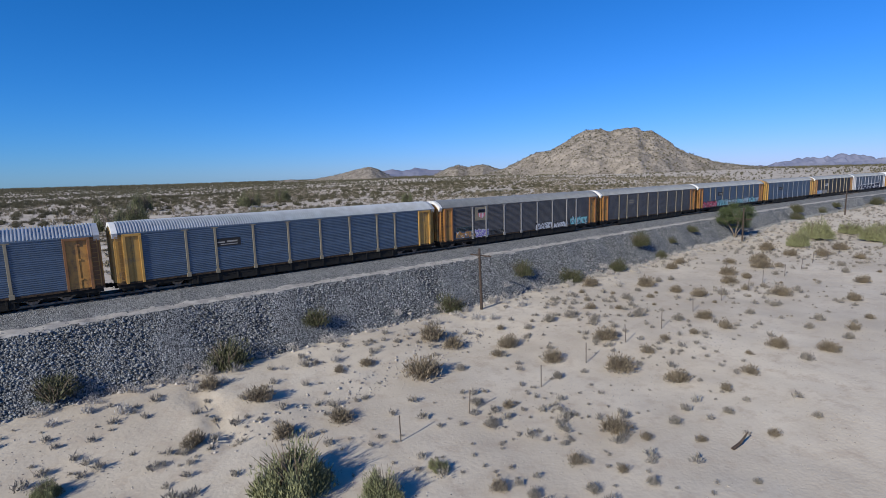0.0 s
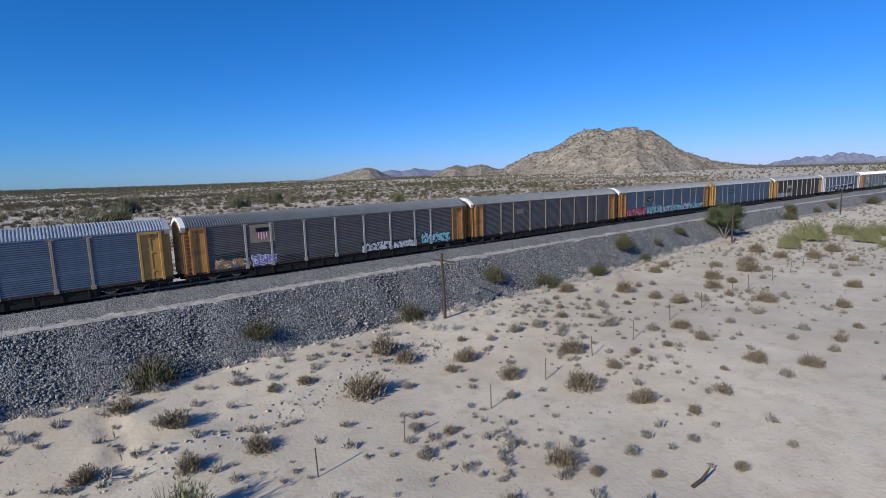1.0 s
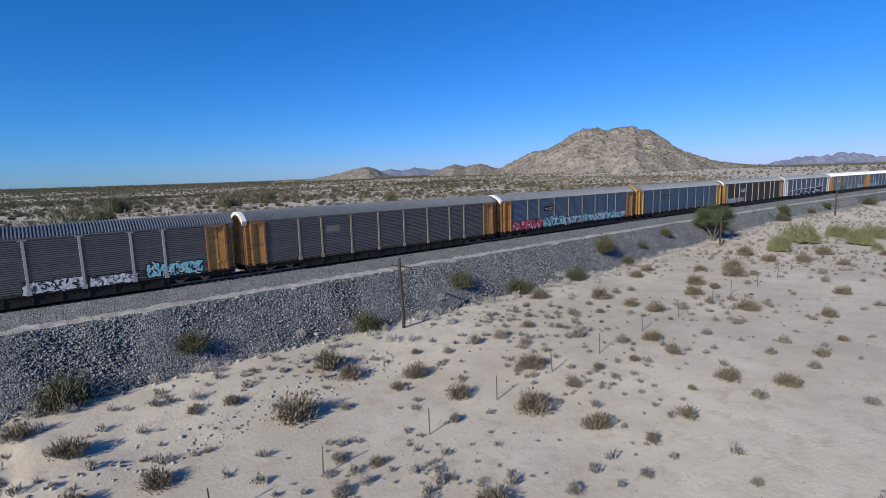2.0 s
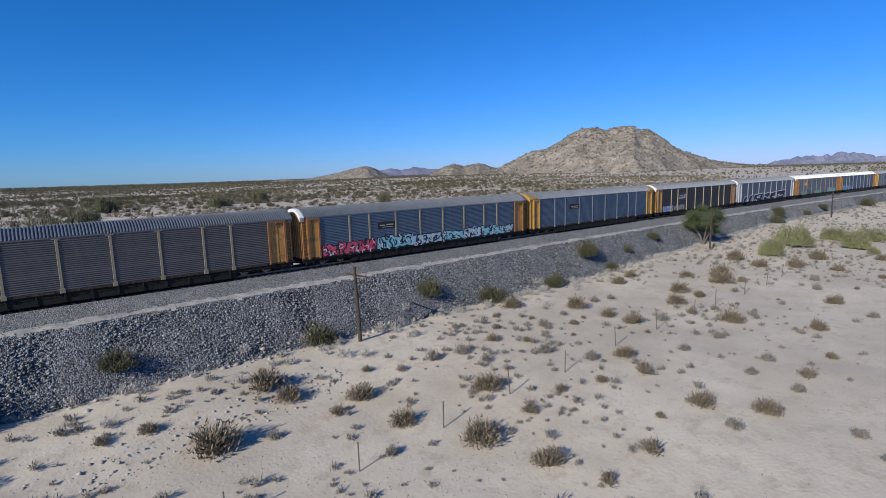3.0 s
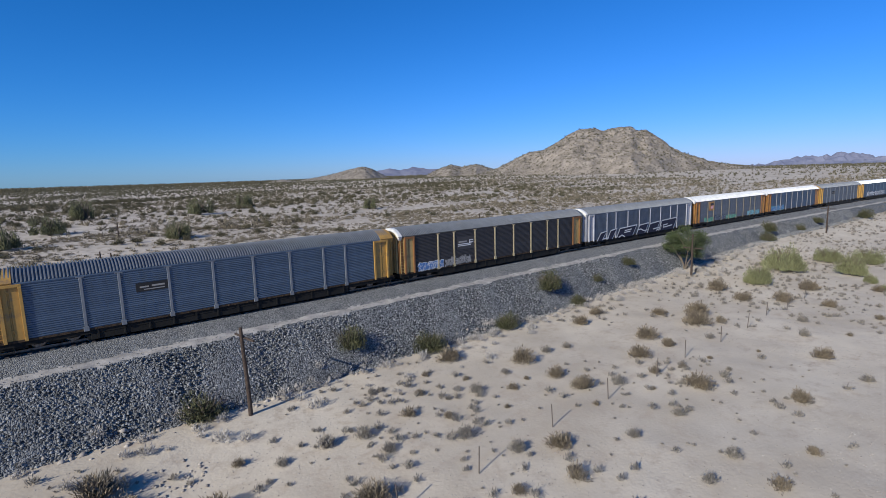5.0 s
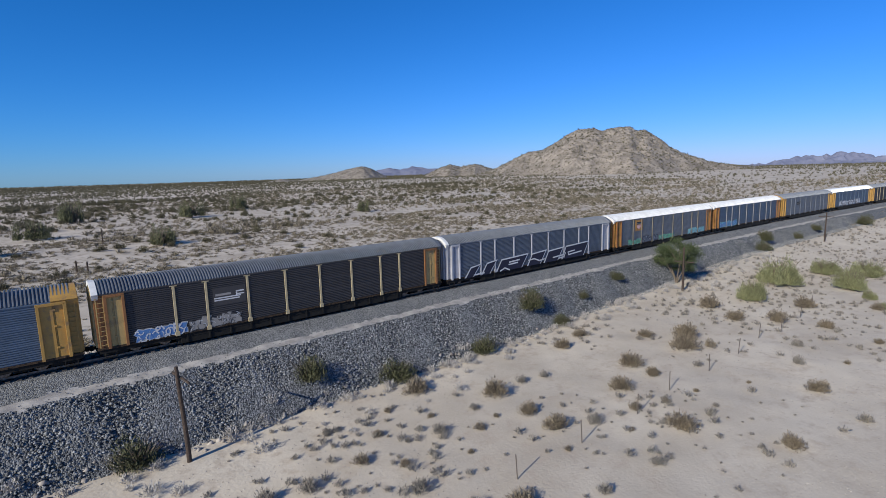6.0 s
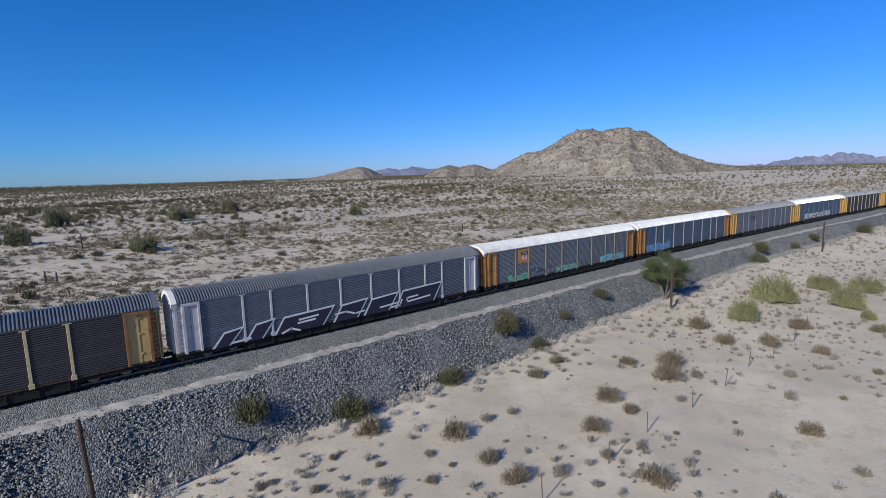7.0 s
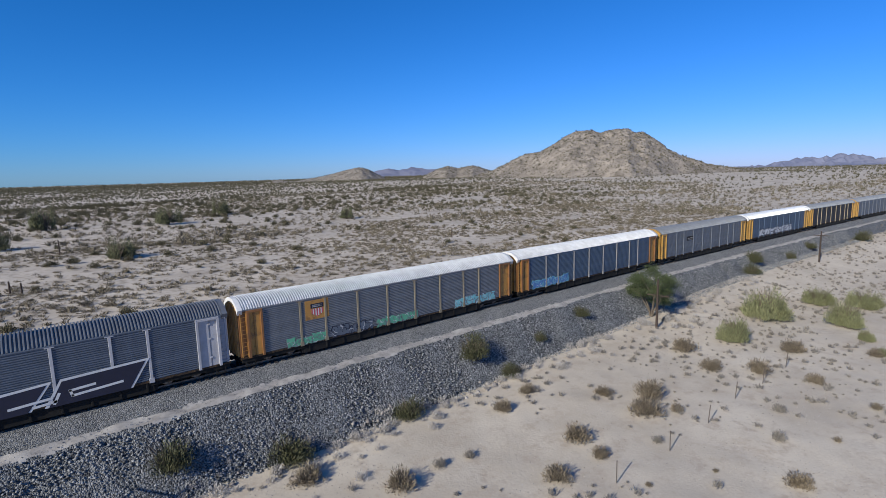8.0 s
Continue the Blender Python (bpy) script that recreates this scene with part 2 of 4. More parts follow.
def land(x, y):
    """Height of the desert floor."""
    r = math.hypot(x, y)
    z = GROUND + 0.16 * noise.noise((x * 0.11, y * 0.11, 0.3)) + 0.06 * noise.noise((x * 0.5, y * 0.5, 4.0))
    if r > 200:
        ahead = smooth_step(0.15, 0.75, x / r) if y > -400 else 0.0
        z += 9.5 * smooth_step(260, 950, r) * ahead + 1.2 * noise.noise((x * 0.006, y * 0.006, 7.0)) * smooth_step(200, 500, r)
    # the sand falls away from the railway over the first stretch
    z -= 0.75 * (1 - smooth_step(28, 46, x)) * smooth_step(8.5, 16, -y) if y > -400 else 0.0
    # the floor climbs the foot of the embankment further along
    d = track_y(x) - y
    if 60 < x < 900 and 0 < d < 18:
        z += 1.75 * smooth_step(60, 135, x) * (1 - smooth_step(6, 18, d))
    # a dry rill below the embankment
    g = math.exp(-((x - 10.2 - 0.35 * math.sin(y * 1.3)) / 0.26) ** 2) * smooth_step(-19.0, -15.0, y) * (1 - smooth_step(-11.0, -8.5, y))
    z -= 0.6 * g
    # a low eroded lip of earth
    lip = smooth_step(0, 1, (y + 15.2 - 0.18 * (x - 20) + 0.5 * noise.noise((x * 0.6, 0, 2.0))) / 0.7) if 8 < x < 32 else 0
    z += 0.28 * lip * smooth_step(8, 12, x) * (1 - smooth_step(26, 32, x)) * (1 - smooth_step(-12.5, -8.5, y))
    return z


def bank(x, y):
    """Height of embankment or desert, whichever stands higher."""
    d = abs(y - track_y(x))
    return max(float(np.interp(d, PROFILE_D, PROFILE_Z)) if d < 8.8 else -9, land(x, y))


def graded(a, b, centre0, centre1, fine, growth):
    """Steps that are fine between two places and widen outside them."""
    mid = list(np.arange(centre0, centre1 + 1e-6, fine))
    out, step, x = [], fine, centre1
    while x < b:
        step *= growth
        x = min(x + step, b)
        out.append(x)
    low, step, x = [], fine, centre0
    while x > a:
        step *= growth
        x = max(x - step, a)
        low.append(x)
    return low[::-1] + mid + out


def build_ground():
    xs = graded(-4900, 4900, -6, 120, 0.6, 1.09)
    ys = graded(-4900, 4900, -40, 12, 0.6, 1.09)
    verts = [(x, y, land(x, y)) for y in ys for x in xs]
    w = len(xs)
    faces = [(j * w + i, j * w + i + 1, (j + 1) * w + i + 1, (j + 1) * w + i) for j in range(len(ys) - 1) for i in range(w - 1)]
    me = mesh_from("ground", verts, faces, SAND, True)
    me.materials.append(SOIL)
    me.polygons.foreach_set("material_index", [1 if verts[f[0]][1] > track_y(verts[f[0]][0]) + 1 else 0 for f in faces])
    ob = new("ground", me)
    tagged(ob, "pale pinkish sandy desert floor with rills and low ripples", "ground", kind="structure")


def build_embankment():
    xs = graded(-260, 900, -10, 130, 0.32, 1.05)
    ds = [-8.8, -7.0, -5.8, -3.8, -2.9, -1.55, 0, 1.55, 2.0, 2.45] + [2.6 + 0.1 * i for i in range(15)] + [4.0 + 0.25 * i for i in range(1, 13)] + [7.5, 8.1, 8.8]
    verts, faces, kinds = [], [], []
    for x in xs:
        for d in ds:
            z = float(np.interp(abs(d), PROFILE_D, PROFILE_Z))
            y = track_y(x) - d
            if abs(d) > 1.6:
                z += 0.10 * noise.noise((x * 0.9, d * 1.4, 1.0)) + (0.05 * noise.noise((x * 2.3, d * 2.3, 5.0)) if abs(d) > 3.9 else 0.02 * noise.noise((x * 3, d * 3, 5.0)))
                y += 0.25 * noise.noise((x * 0.35, d * 0.2, 3.0)) * min(1, (abs(d) - 1.6) / 2)
            verts.append((x, y, z))
    w = len(ds)
    for i in range(len(xs) - 1):
        x = xs[i]
        inner = 2.88 + 0.16 * noise.noise((x * 0.45, 0.0, 8.0)) + 0.16 * noise.noise((x * 1.9, 0.0, 3.0))
        outer = 3.78 + 0.20 * noise.noise((x * 0.3, 4.0, 8.0)) + 0.20 * noise.noise((x * 1.7, 4.0, 3.0)) - 0.25 * smooth_step(0.1, 0.5, noise.noise((x * 0.06, 9.0, 1.0)))
        for j in range(w - 1):
            faces.append((i * w + j, (i + 1) * w + j, (i + 1) * w + j + 1, i * w + j + 1)[::-1])
            d = 0.5 * (ds[j] + ds[j + 1])
            kinds.append(1 if inner < d < outer else (0 if abs(d) < 3.4 else 2))
    me = mesh_from("railway_embankment", verts, faces, SHOULDER, True)
    me.materials.append(PATH)
    me.materials.append(BALLAST)
    me.polygons.foreach_set("material_index", kinds)
    return tagged(new("embankment", me), "railway embankment of dark grey ballast with a pale strip along it", "embankment", kind="structure")


def build_track():
    track = tagged(new("railway_track"), "steel rails on timber sleepers along the embankment top", "railway track", kind="structure")
    xs = graded(-250, 880, -20, 160, 4.0, 1.15)
    for side in (-0.75, 0.75):
        verts, faces = [], []
        shape = [(-0.07, -0.18), (0.07, -0.18), (0.015, -0.13), (0.015, -0.05), (0.036, -0.04), (0.036, 0.0), (-0.036, 0.0), (-0.036, -0.04), (-0.015, -0.05), (-0.015, -0.13)]
        for x in xs:
            verts += [(x, track_y(x) + side + a, b) for a, b in shape]
        k = len(shape)
        for i in range(len(xs) - 1):
            faces += [(i * k + j, i * k + (j + 1) % k, (i + 1) * k + (j + 1) % k, (i + 1) * k + j) for j in range(k)]
        part("rail", mesh_from("rail", verts, faces, RAIL), RAIL, track)
    verts, faces = [], []
    corners = [(a, b, c) for a in (-0.11, 0.11) for b in (-1.3, 1.3) for c in (-0.36, -0.17)]
    for i in range(520):
        x = -60 + 0.55 * i
        n = len(verts)
        verts += [(x + a, track_y(x) + b + 0.03 * math.sin(i * 7.1), c) for a, b, c in corners]
        faces += [tuple(n + q for q in f) for f in ((0, 1, 3, 2), (4, 6, 7, 5), (0, 4, 5, 1), (2, 3, 7, 6), (1, 5, 7, 3))]
    tagged(part("sleepers", mesh_from("sleepers", verts, faces, TIE), TIE, track), kind="stuff")


# ---- hills ----
def build_hill(name, label, tops, margin, step, material, rough, base=0.0):
    """A height field of cone-like summits (x, y, height, radius) with broken, stony relief. It sinks below the plain at its edge."""
    x0, x1 = min(t[0] - t[3] for t in tops) - margin, max(t[0] + t[3] for t in tops) + margin
    y0, y1 = min(t[1] - t[3] for t in tops) - margin, max(t[1] + t[3] for t in tops) + margin
    nx, ny = int((x1 - x0) / step) + 1, int((y1 - y0) / step) + 1
    verts = []
    for j in range(ny):
        for i in range(nx):
            x, y = x0 + i * step, y0 + j * step
            z = hill_height(x, y, tops, rough)
            verts.append((x, y, base + z))
    faces = [(j * nx + i, j * nx + i + 1, (j + 1) * nx + i + 1, (j + 1) * nx + i) for j in range(ny - 1) for i in range(nx - 1)]
    return tagged(new(name, mesh_from(name, verts, faces, material)), label, "hill", kind="structure")


def hill_height(x, y, tops, rough):
    total = -9.0
    for a, b, h, r, power in tops:
        d = math.hypot(x - a, y - b) * (1 + 0.16 * noise.noise((x * 2.2 / r, y * 2.2 / r, h)))
        u = d / r
        s = h * (1 - u ** power) if u < 1 else -6 * (u - 1)
        total = max(total, s)
    lift = min(max(total, 0) / 20.0, 1.0)
    return total + lift * rough * (noise.fractal((x * 0.02, y * 0.02, 2.0), 0.8, 2.1, 5) + 0.3 * noise.noise((x * 0.12, y * 0.12, 5)) + 0.22 * noise.noise((x * 0.3, y * 0.3, 9)))


def ridge_height(x, y, ridge, rough):
    """A long stony hill: a crest line of uneven height with flanks that fall away on both sides."""
    cx, cy, ax, ay, wide, crest = ridge
    s, d = (x - cx) * ax + (y - cy) * ay, (y - cy) * ax - (x - cx) * ay
    s += wide * 0.05 * noise.noise((x * 5 / wide, y * 5 / wide, 4.0)) * min(abs(d) / 40.0, 1.0)
    top = float(np.interp(s, crest[0], crest[1])) + 5.0
    reach = wide * (0.35 + 0.65 * max(top, 0.0) / max(crest[1]))
    u = abs(d) * (1 + 0.22 * noise.noise((s * 3.0 / wide, d * 1.2 / wide, 7.0))) / reach
    z = top * (1 - u ** 1.15) - 5.0 if u < 1 else -5.0 - 8 * (u - 1)
    lift = min(max(z + 2, 0) / 25.0, 1.0)
    rills = 1 - abs(noise.noise((s * 0.035, d * 0.012, 3.0))) * 2
    near_crest = min(abs(d) / 30.0, 1.0)
    return z + lift * rough * (near_crest * (0.35 * noise.fractal((x * 0.02, y * 0.02, 2.0), 1.0, 2.1, 4) + 0.6 * rills) + 0.35 * noise.noise((x * 0.09, y * 0.09, 5)) + 0.3 * noise.noise((x * 0.25, y * 0.25, 9)))


def build_ridge(name, label, ridge, step, rough):
    cx, cy, ax, ay, wide, crest = ridge
    along, across = np.arange(crest[0][0] - 10, crest[0][-1] + 10, step), np.arange(-wide * 1.1, wide * 0.7, step)
    verts = []
    for d in across:
        for s in along:
            x, y = cx + s * ax - d * ay, cy + s * ay + d * ax
            verts.append((x, y, ridge_height(x, y, ridge, rough)))
    w = len(along)
    faces = [(j * w + i, j * w + i + 1, (j + 1) * w + i + 1, (j + 1) * w + i) for j in range(len(across) - 1) for i in range(w - 1)]
    return tagged(new(name, mesh_from(name, verts, faces, HILL)), label, "hill", kind="structure")


# centre, direction of the crest, width of the flanks, and the crest's height along it
MAIN_RIDGE = (858, 498, 0.5474, -0.8369, 210, ((-290, -234, -206, -178, -149, -117, -88, -73, -53, -24, -12, 10, 36, 48, 62, 81, 104, 127, 164, 199, 245, 300), (-4, 10, 18, 32, 45, 49, 65, 76, 84, 85, 80, 84, 85, 77, 78, 65, 46, 34, 20, 13, 8, 3)))
SECOND_RIDGE = (853, 886, 0.744, -0.6682, 120, ((-140, -112, -77, -50, -32, -9, 25, 48, 73, 110, 140), (-8, -2, 17, 28, 32, 26, 32, 26, 17, 9, 2)))
THIRD_RIDGE = (845, 1390, 0.8663, -0.4995, 150, ((-290, -225, -183, -79, -25, 19, 45, 80, 116, 150), (-2, 8, 2, 19, 33, 41, 35, 15, -3, -7)))


def build_hills():
    build_ridge("hill_main", "steep stony desert hill with a flat broken crest and scattered shrubs", MAIN_RIDGE, 2.4, 6.0)
    build_ridge("hill_second", "low stony hill with two knolls beside the main hill", SECOND_RIDGE, 3.5, 4.0)
    build_ridge("hill_third", "low pointed stony hill on the far plain", THIRD_RIDGE, 4.5, 4.0)
    # both far ranges carry their haze as surface colour
    build_hill("range_far", "far mountain range with pale blue haze painted into its colour", [(2218, 3297, 66, 330, 1.0), (2379, 3185, 74, 330, 1.0), (2500, 3106, 56, 300, 1.0)], 0, 30, FAR_HILL, 6.0)
    build_hill("range_east", "far mountain range with pale violet haze painted into its colour", [(3915, 853, 76, 320, 0.9), (3870, 1020, 60, 300, 1.0), (3940, 640, 40, 500, 1.0), (3800, 1250, 14, 420, 1.0), (3960, 350, 44, 500, 0.9)], 0, 22, FAR_HILL, 22.0)


# ---- autorack cars ----
PITCH = 29.30
BODY = 28.6
HALF = BODY / 2
EAVE, CROWN, SILL = 4.28, 5.0, 0.80
HOOD, REAR_HOOD = 1.75, 2.1
BAYS = (2.95, 2.1, 2.95, 2.95, 2.95, 2.95, 2.95, 2.05, 2.9)


def corrugated(width):
    rows, lines = 25, []
    for i in range(rows):
        a = SILL + (EAVE - SILL) * i / rows
        p = (EAVE - SILL) / rows
        seam = -0.028 if i in (8, 16) else 0.0
        lines += [(seam, a), (seam, a + p * 0.36), (-0.066, a + p * 0.46), (-0.066, a + p * 0.86)]
    lines.append((0.0, EAVE))
    verts = [(x, y, z) for y, z in lines for x in (0, width)]
    faces = [(2 * i, 2 * i + 1, 2 * i + 3, 2 * i + 2) for i in range(len(lines) - 1)]
    return mesh_from("side_panel", verts, faces)


def roof_mesh(x0, x1):
    pitch, arc = 0.19, []
    for i in range(11):
        u = -1 + 2 * i / 10
        arc.append((1.56 * u, EAVE + (CROWN - EAVE) * (1 - abs(u) ** 2.3)))
    verts, faces, rows = [], [], 0
    count = int((x1 - x0) / pitch)
    for k in range(count):
        for f, raised in ((0.0, 0), (0.42, 0), (0.55, 1), (0.88, 1)):
            x = x0 + (x1 - x0) * (k + f) / count
            verts += [(x, y, z + 0.11 * raised - (0.0 if 0 < i < 10 else 0.03)) for i, (y, z) in enumerate(arc)]
            rows += 1
    for r in range(rows - 1):
        faces += [(r * 11 + i, (r + 1) * 11 + i, (r + 1) * 11 + i + 1, r * 11 + i + 1) for i in range(10)]
    return mesh_from("roof", verts, faces)


def roof_end_mesh(length):
    outer, inner = [], []
    for i in range(17):
        u = -1 + 2 * i / 16
        z = EAVE + (CROWN - EAVE) * (1 - abs(u) ** 2.3)
        outer.append((1.62 * u, z + 0.07))
        inner.append((1.44 * u, z - 0.20 if 0 < i < 16 else z - 0.3))
    verts = [(x, y, z) for x in (0, length) for y, z in outer + inner]
    n, faces = 17, []
    for i in range(n - 1):
        faces += [(i, i + 1, n + i + 1, n + i), (2 * n + i, 3 * n + i, 3 * n + i + 1, 2 * n + i + 1), (i, 2 * n + i, 2 * n + i + 1, i + 1), (n + i, n + i + 1, 3 * n + i + 1, 3 * n + i)]
    faces += [(0, n, 3 * n, 2 * n), (n - 1, 3 * n - 1, 4 * n - 1, 2 * n - 1)]
    return mesh_from("roof_end", verts, faces)


def post_mesh():
    bm = bmesh.new()
    box(bm, -0.085, 0.085, -0.11, 0.02, SILL - 0.02, EAVE - 0.12)
    box(bm, -0.24, 0.24, -0.09, 0.02, EAVE - 0.115, EAVE - 0.03)
    box(bm, -0.15, 0.15, -0.125, 0.02, SILL - 0.16, SILL + 0.16)
    return finish(bm, "post", 0.012)


def hood_mesh(reach):
    """The plain plate by the end of a side, two leaves with an open joint."""
    bm = bmesh.new()
    joint = 0.62 + 0.42 * (reach - 0.62)
    box(bm, 0.62, joint - 0.04, -0.03, 0.02, SILL, EAVE)
    box(bm, joint + 0.05, reach, -0.055, 0.02, SILL, EAVE)
    box(bm, joint - 0.04, joint + 0.05, 0.0, 0.02, SILL, EAVE)
    for z in (SILL + 0.55, SILL + 1.9, EAVE - 0.55):
        box(bm, joint - 0.07, joint + 0.09, -0.075, -0.028, z, z + 0.12)
    return finish(bm, "end_plate", 0.01)


def hood_frame_mesh(reach):
    """One upright and head frame standing proud of the end plate."""
    bm = bmesh.new()
    outer = [(0.60, SILL - 0.1), (0.60, EAVE - 0.03), (reach + 0.02, EAVE - 0.03), (reach + 0.02, SILL - 0.1)]
    inner = [(0.78, SILL - 0.1), (0.78, EAVE - 0.2), (reach - 0.14, EAVE - 0.2), (reach - 0.14, SILL - 0.1)]
    rings = [[bm.verts.new((x, y, z)) for x, z in line] for line in (outer, inner) for y in (-0.17, -0.028)]
    for i in range(3):
        bm.faces.new((rings[0][i], rings[0][i + 1], rings[2][i + 1], rings[2][i]))
        bm.faces.new((rings[1][i], rings[1][i + 1], rings[3][i + 1], rings[3][i]))
        bm.faces.new((rings[0][i], rings[0][i + 1], rings[1][i + 1], rings[1][i]))
        bm.faces.new((rings[2][i], rings[2][i + 1], rings[3][i + 1], rings[3][i]))
    for i in (0, 3):
        bm.faces.new((rings[0][i], rings[2][i], rings[3][i], rings[1][i]))
    return finish(bm, "end_frame", 0.01)


def door_mesh():
    """Ribbed folding end door across the end of the car, one zigzag sheet."""
    line = [(0.10, -1.2)]
    for i in range(7):
        y = -1.14 + 0.35 * i
        line += [(0.0, y), (-0.07, y + 0.03), (-0.07, y + 0.12), (0.0, y + 0.15)]
    line += [(0.0, 1.2), (0.10, 1.2)]
    bm = bmesh.new()
    low = [bm.verts.new((x, y, SILL)) for x, y in line]
    high = [bm.verts.new((x, y, EAVE + 0.42 * (1 - abs(y / 1.3) ** 2.3))) for x, y in line]
    for i in range(len(line) - 1):
        bm.faces.new((low[i], low[i + 1], high[i + 1], high[i]))
    bm.faces.new((low[-1], low[0], high[0], high[-1]))
    bm.faces.new(high)
    bm.faces.new(low[::-1])
    return finish(bm, "end_door")


def corner_mesh():
    bm = bmesh.new()
    v = [(0.04, -1.18), (0.04, -1.40), (0.62, -1.40), (0.62, -1.34), (0.13, -1.34), (0.13, -1.18)]
    low = [bm.verts.new((x, y, SILL)) for x, y in v]
    high = [bm.verts.new((x, y, EAVE)) for x, y in v]
    for i in range(6):
        bm.faces.new((low[i], low[(i + 1) % 6], high[(i + 1) % 6], high[i]))
    bm.faces.new(high)
    bm.faces.new(low[::-1])
    return finish(bm, "corner_post", 0.01)


def ladder_mesh():
    bm = bmesh.new()
    for x in (0.16, 0.56):
        box(bm, x, x + 0.05, -0.03, 0.03, SILL, EAVE - 0.1)
    for i in range(11):
        z = SILL + 0.15 + 0.31 * i
        box(bm, 0.20, 0.57, -0.018, 0.018, z, z + 0.035)
    return finish(bm, "ladder")


def sill_mesh():
    bm = bmesh.new()
    box(bm, -HALF, HALF, -0.05, 0.02, 0.66, SILL)
    for i in range(20):
        x = -HALF + 1.0 + i * (BODY - 2.0) / 19
        box(bm, x - 0.05, x + 0.05, -0.09, -0.048, 0.67, SILL - 0.02)
    return finish(bm, "side_sill", 0.008)


def skirt_mesh():
    """The black flat-car side below the sill, its colour deepened to hold the shade there: deep between the trucks,
    shallow over them, with short stakes.
    """
    bm = bmesh.new()
    box(bm, -HALF + 0.1, HALF - 0.1, 0.0, 0.06, 0.40, 0.66)
    box(bm, -9.4, 9.4, 0.02, 0.08, 0.0, 0.40)
    for i in range(13):
        x = -9.0 + 1.5 * i
        box(bm, x - 0.06, x + 0.06, -0.04, 0.0, 0.10, 0.66)
    for x in (-HALF + 0.7, HALF - 0.7):
        box(bm, x - 0.35, x + 0.35, -0.02, 0.06, 0.05, 0.12)
        for e in (-0.32, 0.32):
            box(bm, x + e - 0.02, x + e + 0.02, -0.02, 0.02, 0.12, 0.42)
    return finish(bm, "side_skirt", 0.008)


def rail_mesh():
    bm = bmesh.new()
    box(bm, -HALF, HALF, -0.075, 0.05, EAVE - 0.04, EAVE + 0.05)
    return finish(bm, "top_rail", 0.012)


def frame_mesh():
    bm = bmesh.new()
    box(bm, -HALF + 0.1, HALF - 0.1, -1.45, 1.45, 0.50, 0.66)
    box(bm, -HALF, HALF, -0.3, 0.3, 0.28, 0.5)
    for i in range(9):
        x = -9.6 + 2.4 * i
        box(bm, x - 0.12, x + 0.12, -1.42, 1.42, 0.34, 0.52)
    # solid block added to fill the dark, shaded band above the rails
    box(bm, -9.6, 9.6, -1.40, 1.40, 0.02, 0.34)
    box(bm, -HALF + 0.3, -12.6, -1.3, 1.3, 0.2, 0.5)
    box(bm, 12.6, HALF - 0.3, -1.3, 1.3, 0.2, 0.5)
    return finish(bm, "underframe", 0.01)


def side_frame_mesh():
    bm = bmesh.new()
    box(bm, -1.25, 1.25, -0.08, 0.08, 0.42, 0.56)
    box(bm, -0.42, 0.42, -0.10, 0.10, 0.18, 0.55)
    box(bm, -1.15, -0.65, -0.09, 0.09, 0.26, 0.46)
    box(bm, 0.65, 1.15, -0.09, 0.09, 0.26, 0.46)
    return finish(bm, "side_frame", 0.02)


def wheel_mesh():
    bm = bmesh.new()
    tube(bm, (0, -0.065, 0), (0, 0.065, 0), 0.40, 0.40, 20)
    tube(bm, (0, 0.065, 0), (0, 0.09, 0), 0.43, 0.43, 20)
    tube(bm, (0, -0.14, 0), (0, -0.06, 0), 0.12, 0.14, 10)
    return finish(bm, "wheel")


def coupler_mesh():
    bm = bmesh.new()
    box(bm, -0.15, 0.42, -0.09, 0.09, 0.42, 0.62)
    box(bm, 0.36, 0.58, -0.17, 0.12, 0.38, 0.68)
    return finish(bm, "coupler", 0.02)


MESH = {
    "post": post_mesh(), "hood": hood_mesh(HOOD), "rear_hood": hood_mesh(REAR_HOOD), "hood_frame": hood_frame_mesh(HOOD), "rear_frame": hood_frame_mesh(REAR_HOOD), "skirt": skirt_mesh(), "door": door_mesh(), "corner": corner_mesh(), "ladder": ladder_mesh(), "sill": sill_mesh(), "rail": rail_mesh(),
    "frame": frame_mesh(), "side_frame": side_frame_mesh(), "wheel": wheel_mesh(), "coupler": coupler_mesh(),
    "roof": roof_mesh(-HALF + 0.35, HALF - 0.35), "roof_end": roof_end_mesh(0.35), "roof_hood": roof_end_mesh(1.35),
}
PANEL = {w: corrugated(w) for w in set(BAYS)}


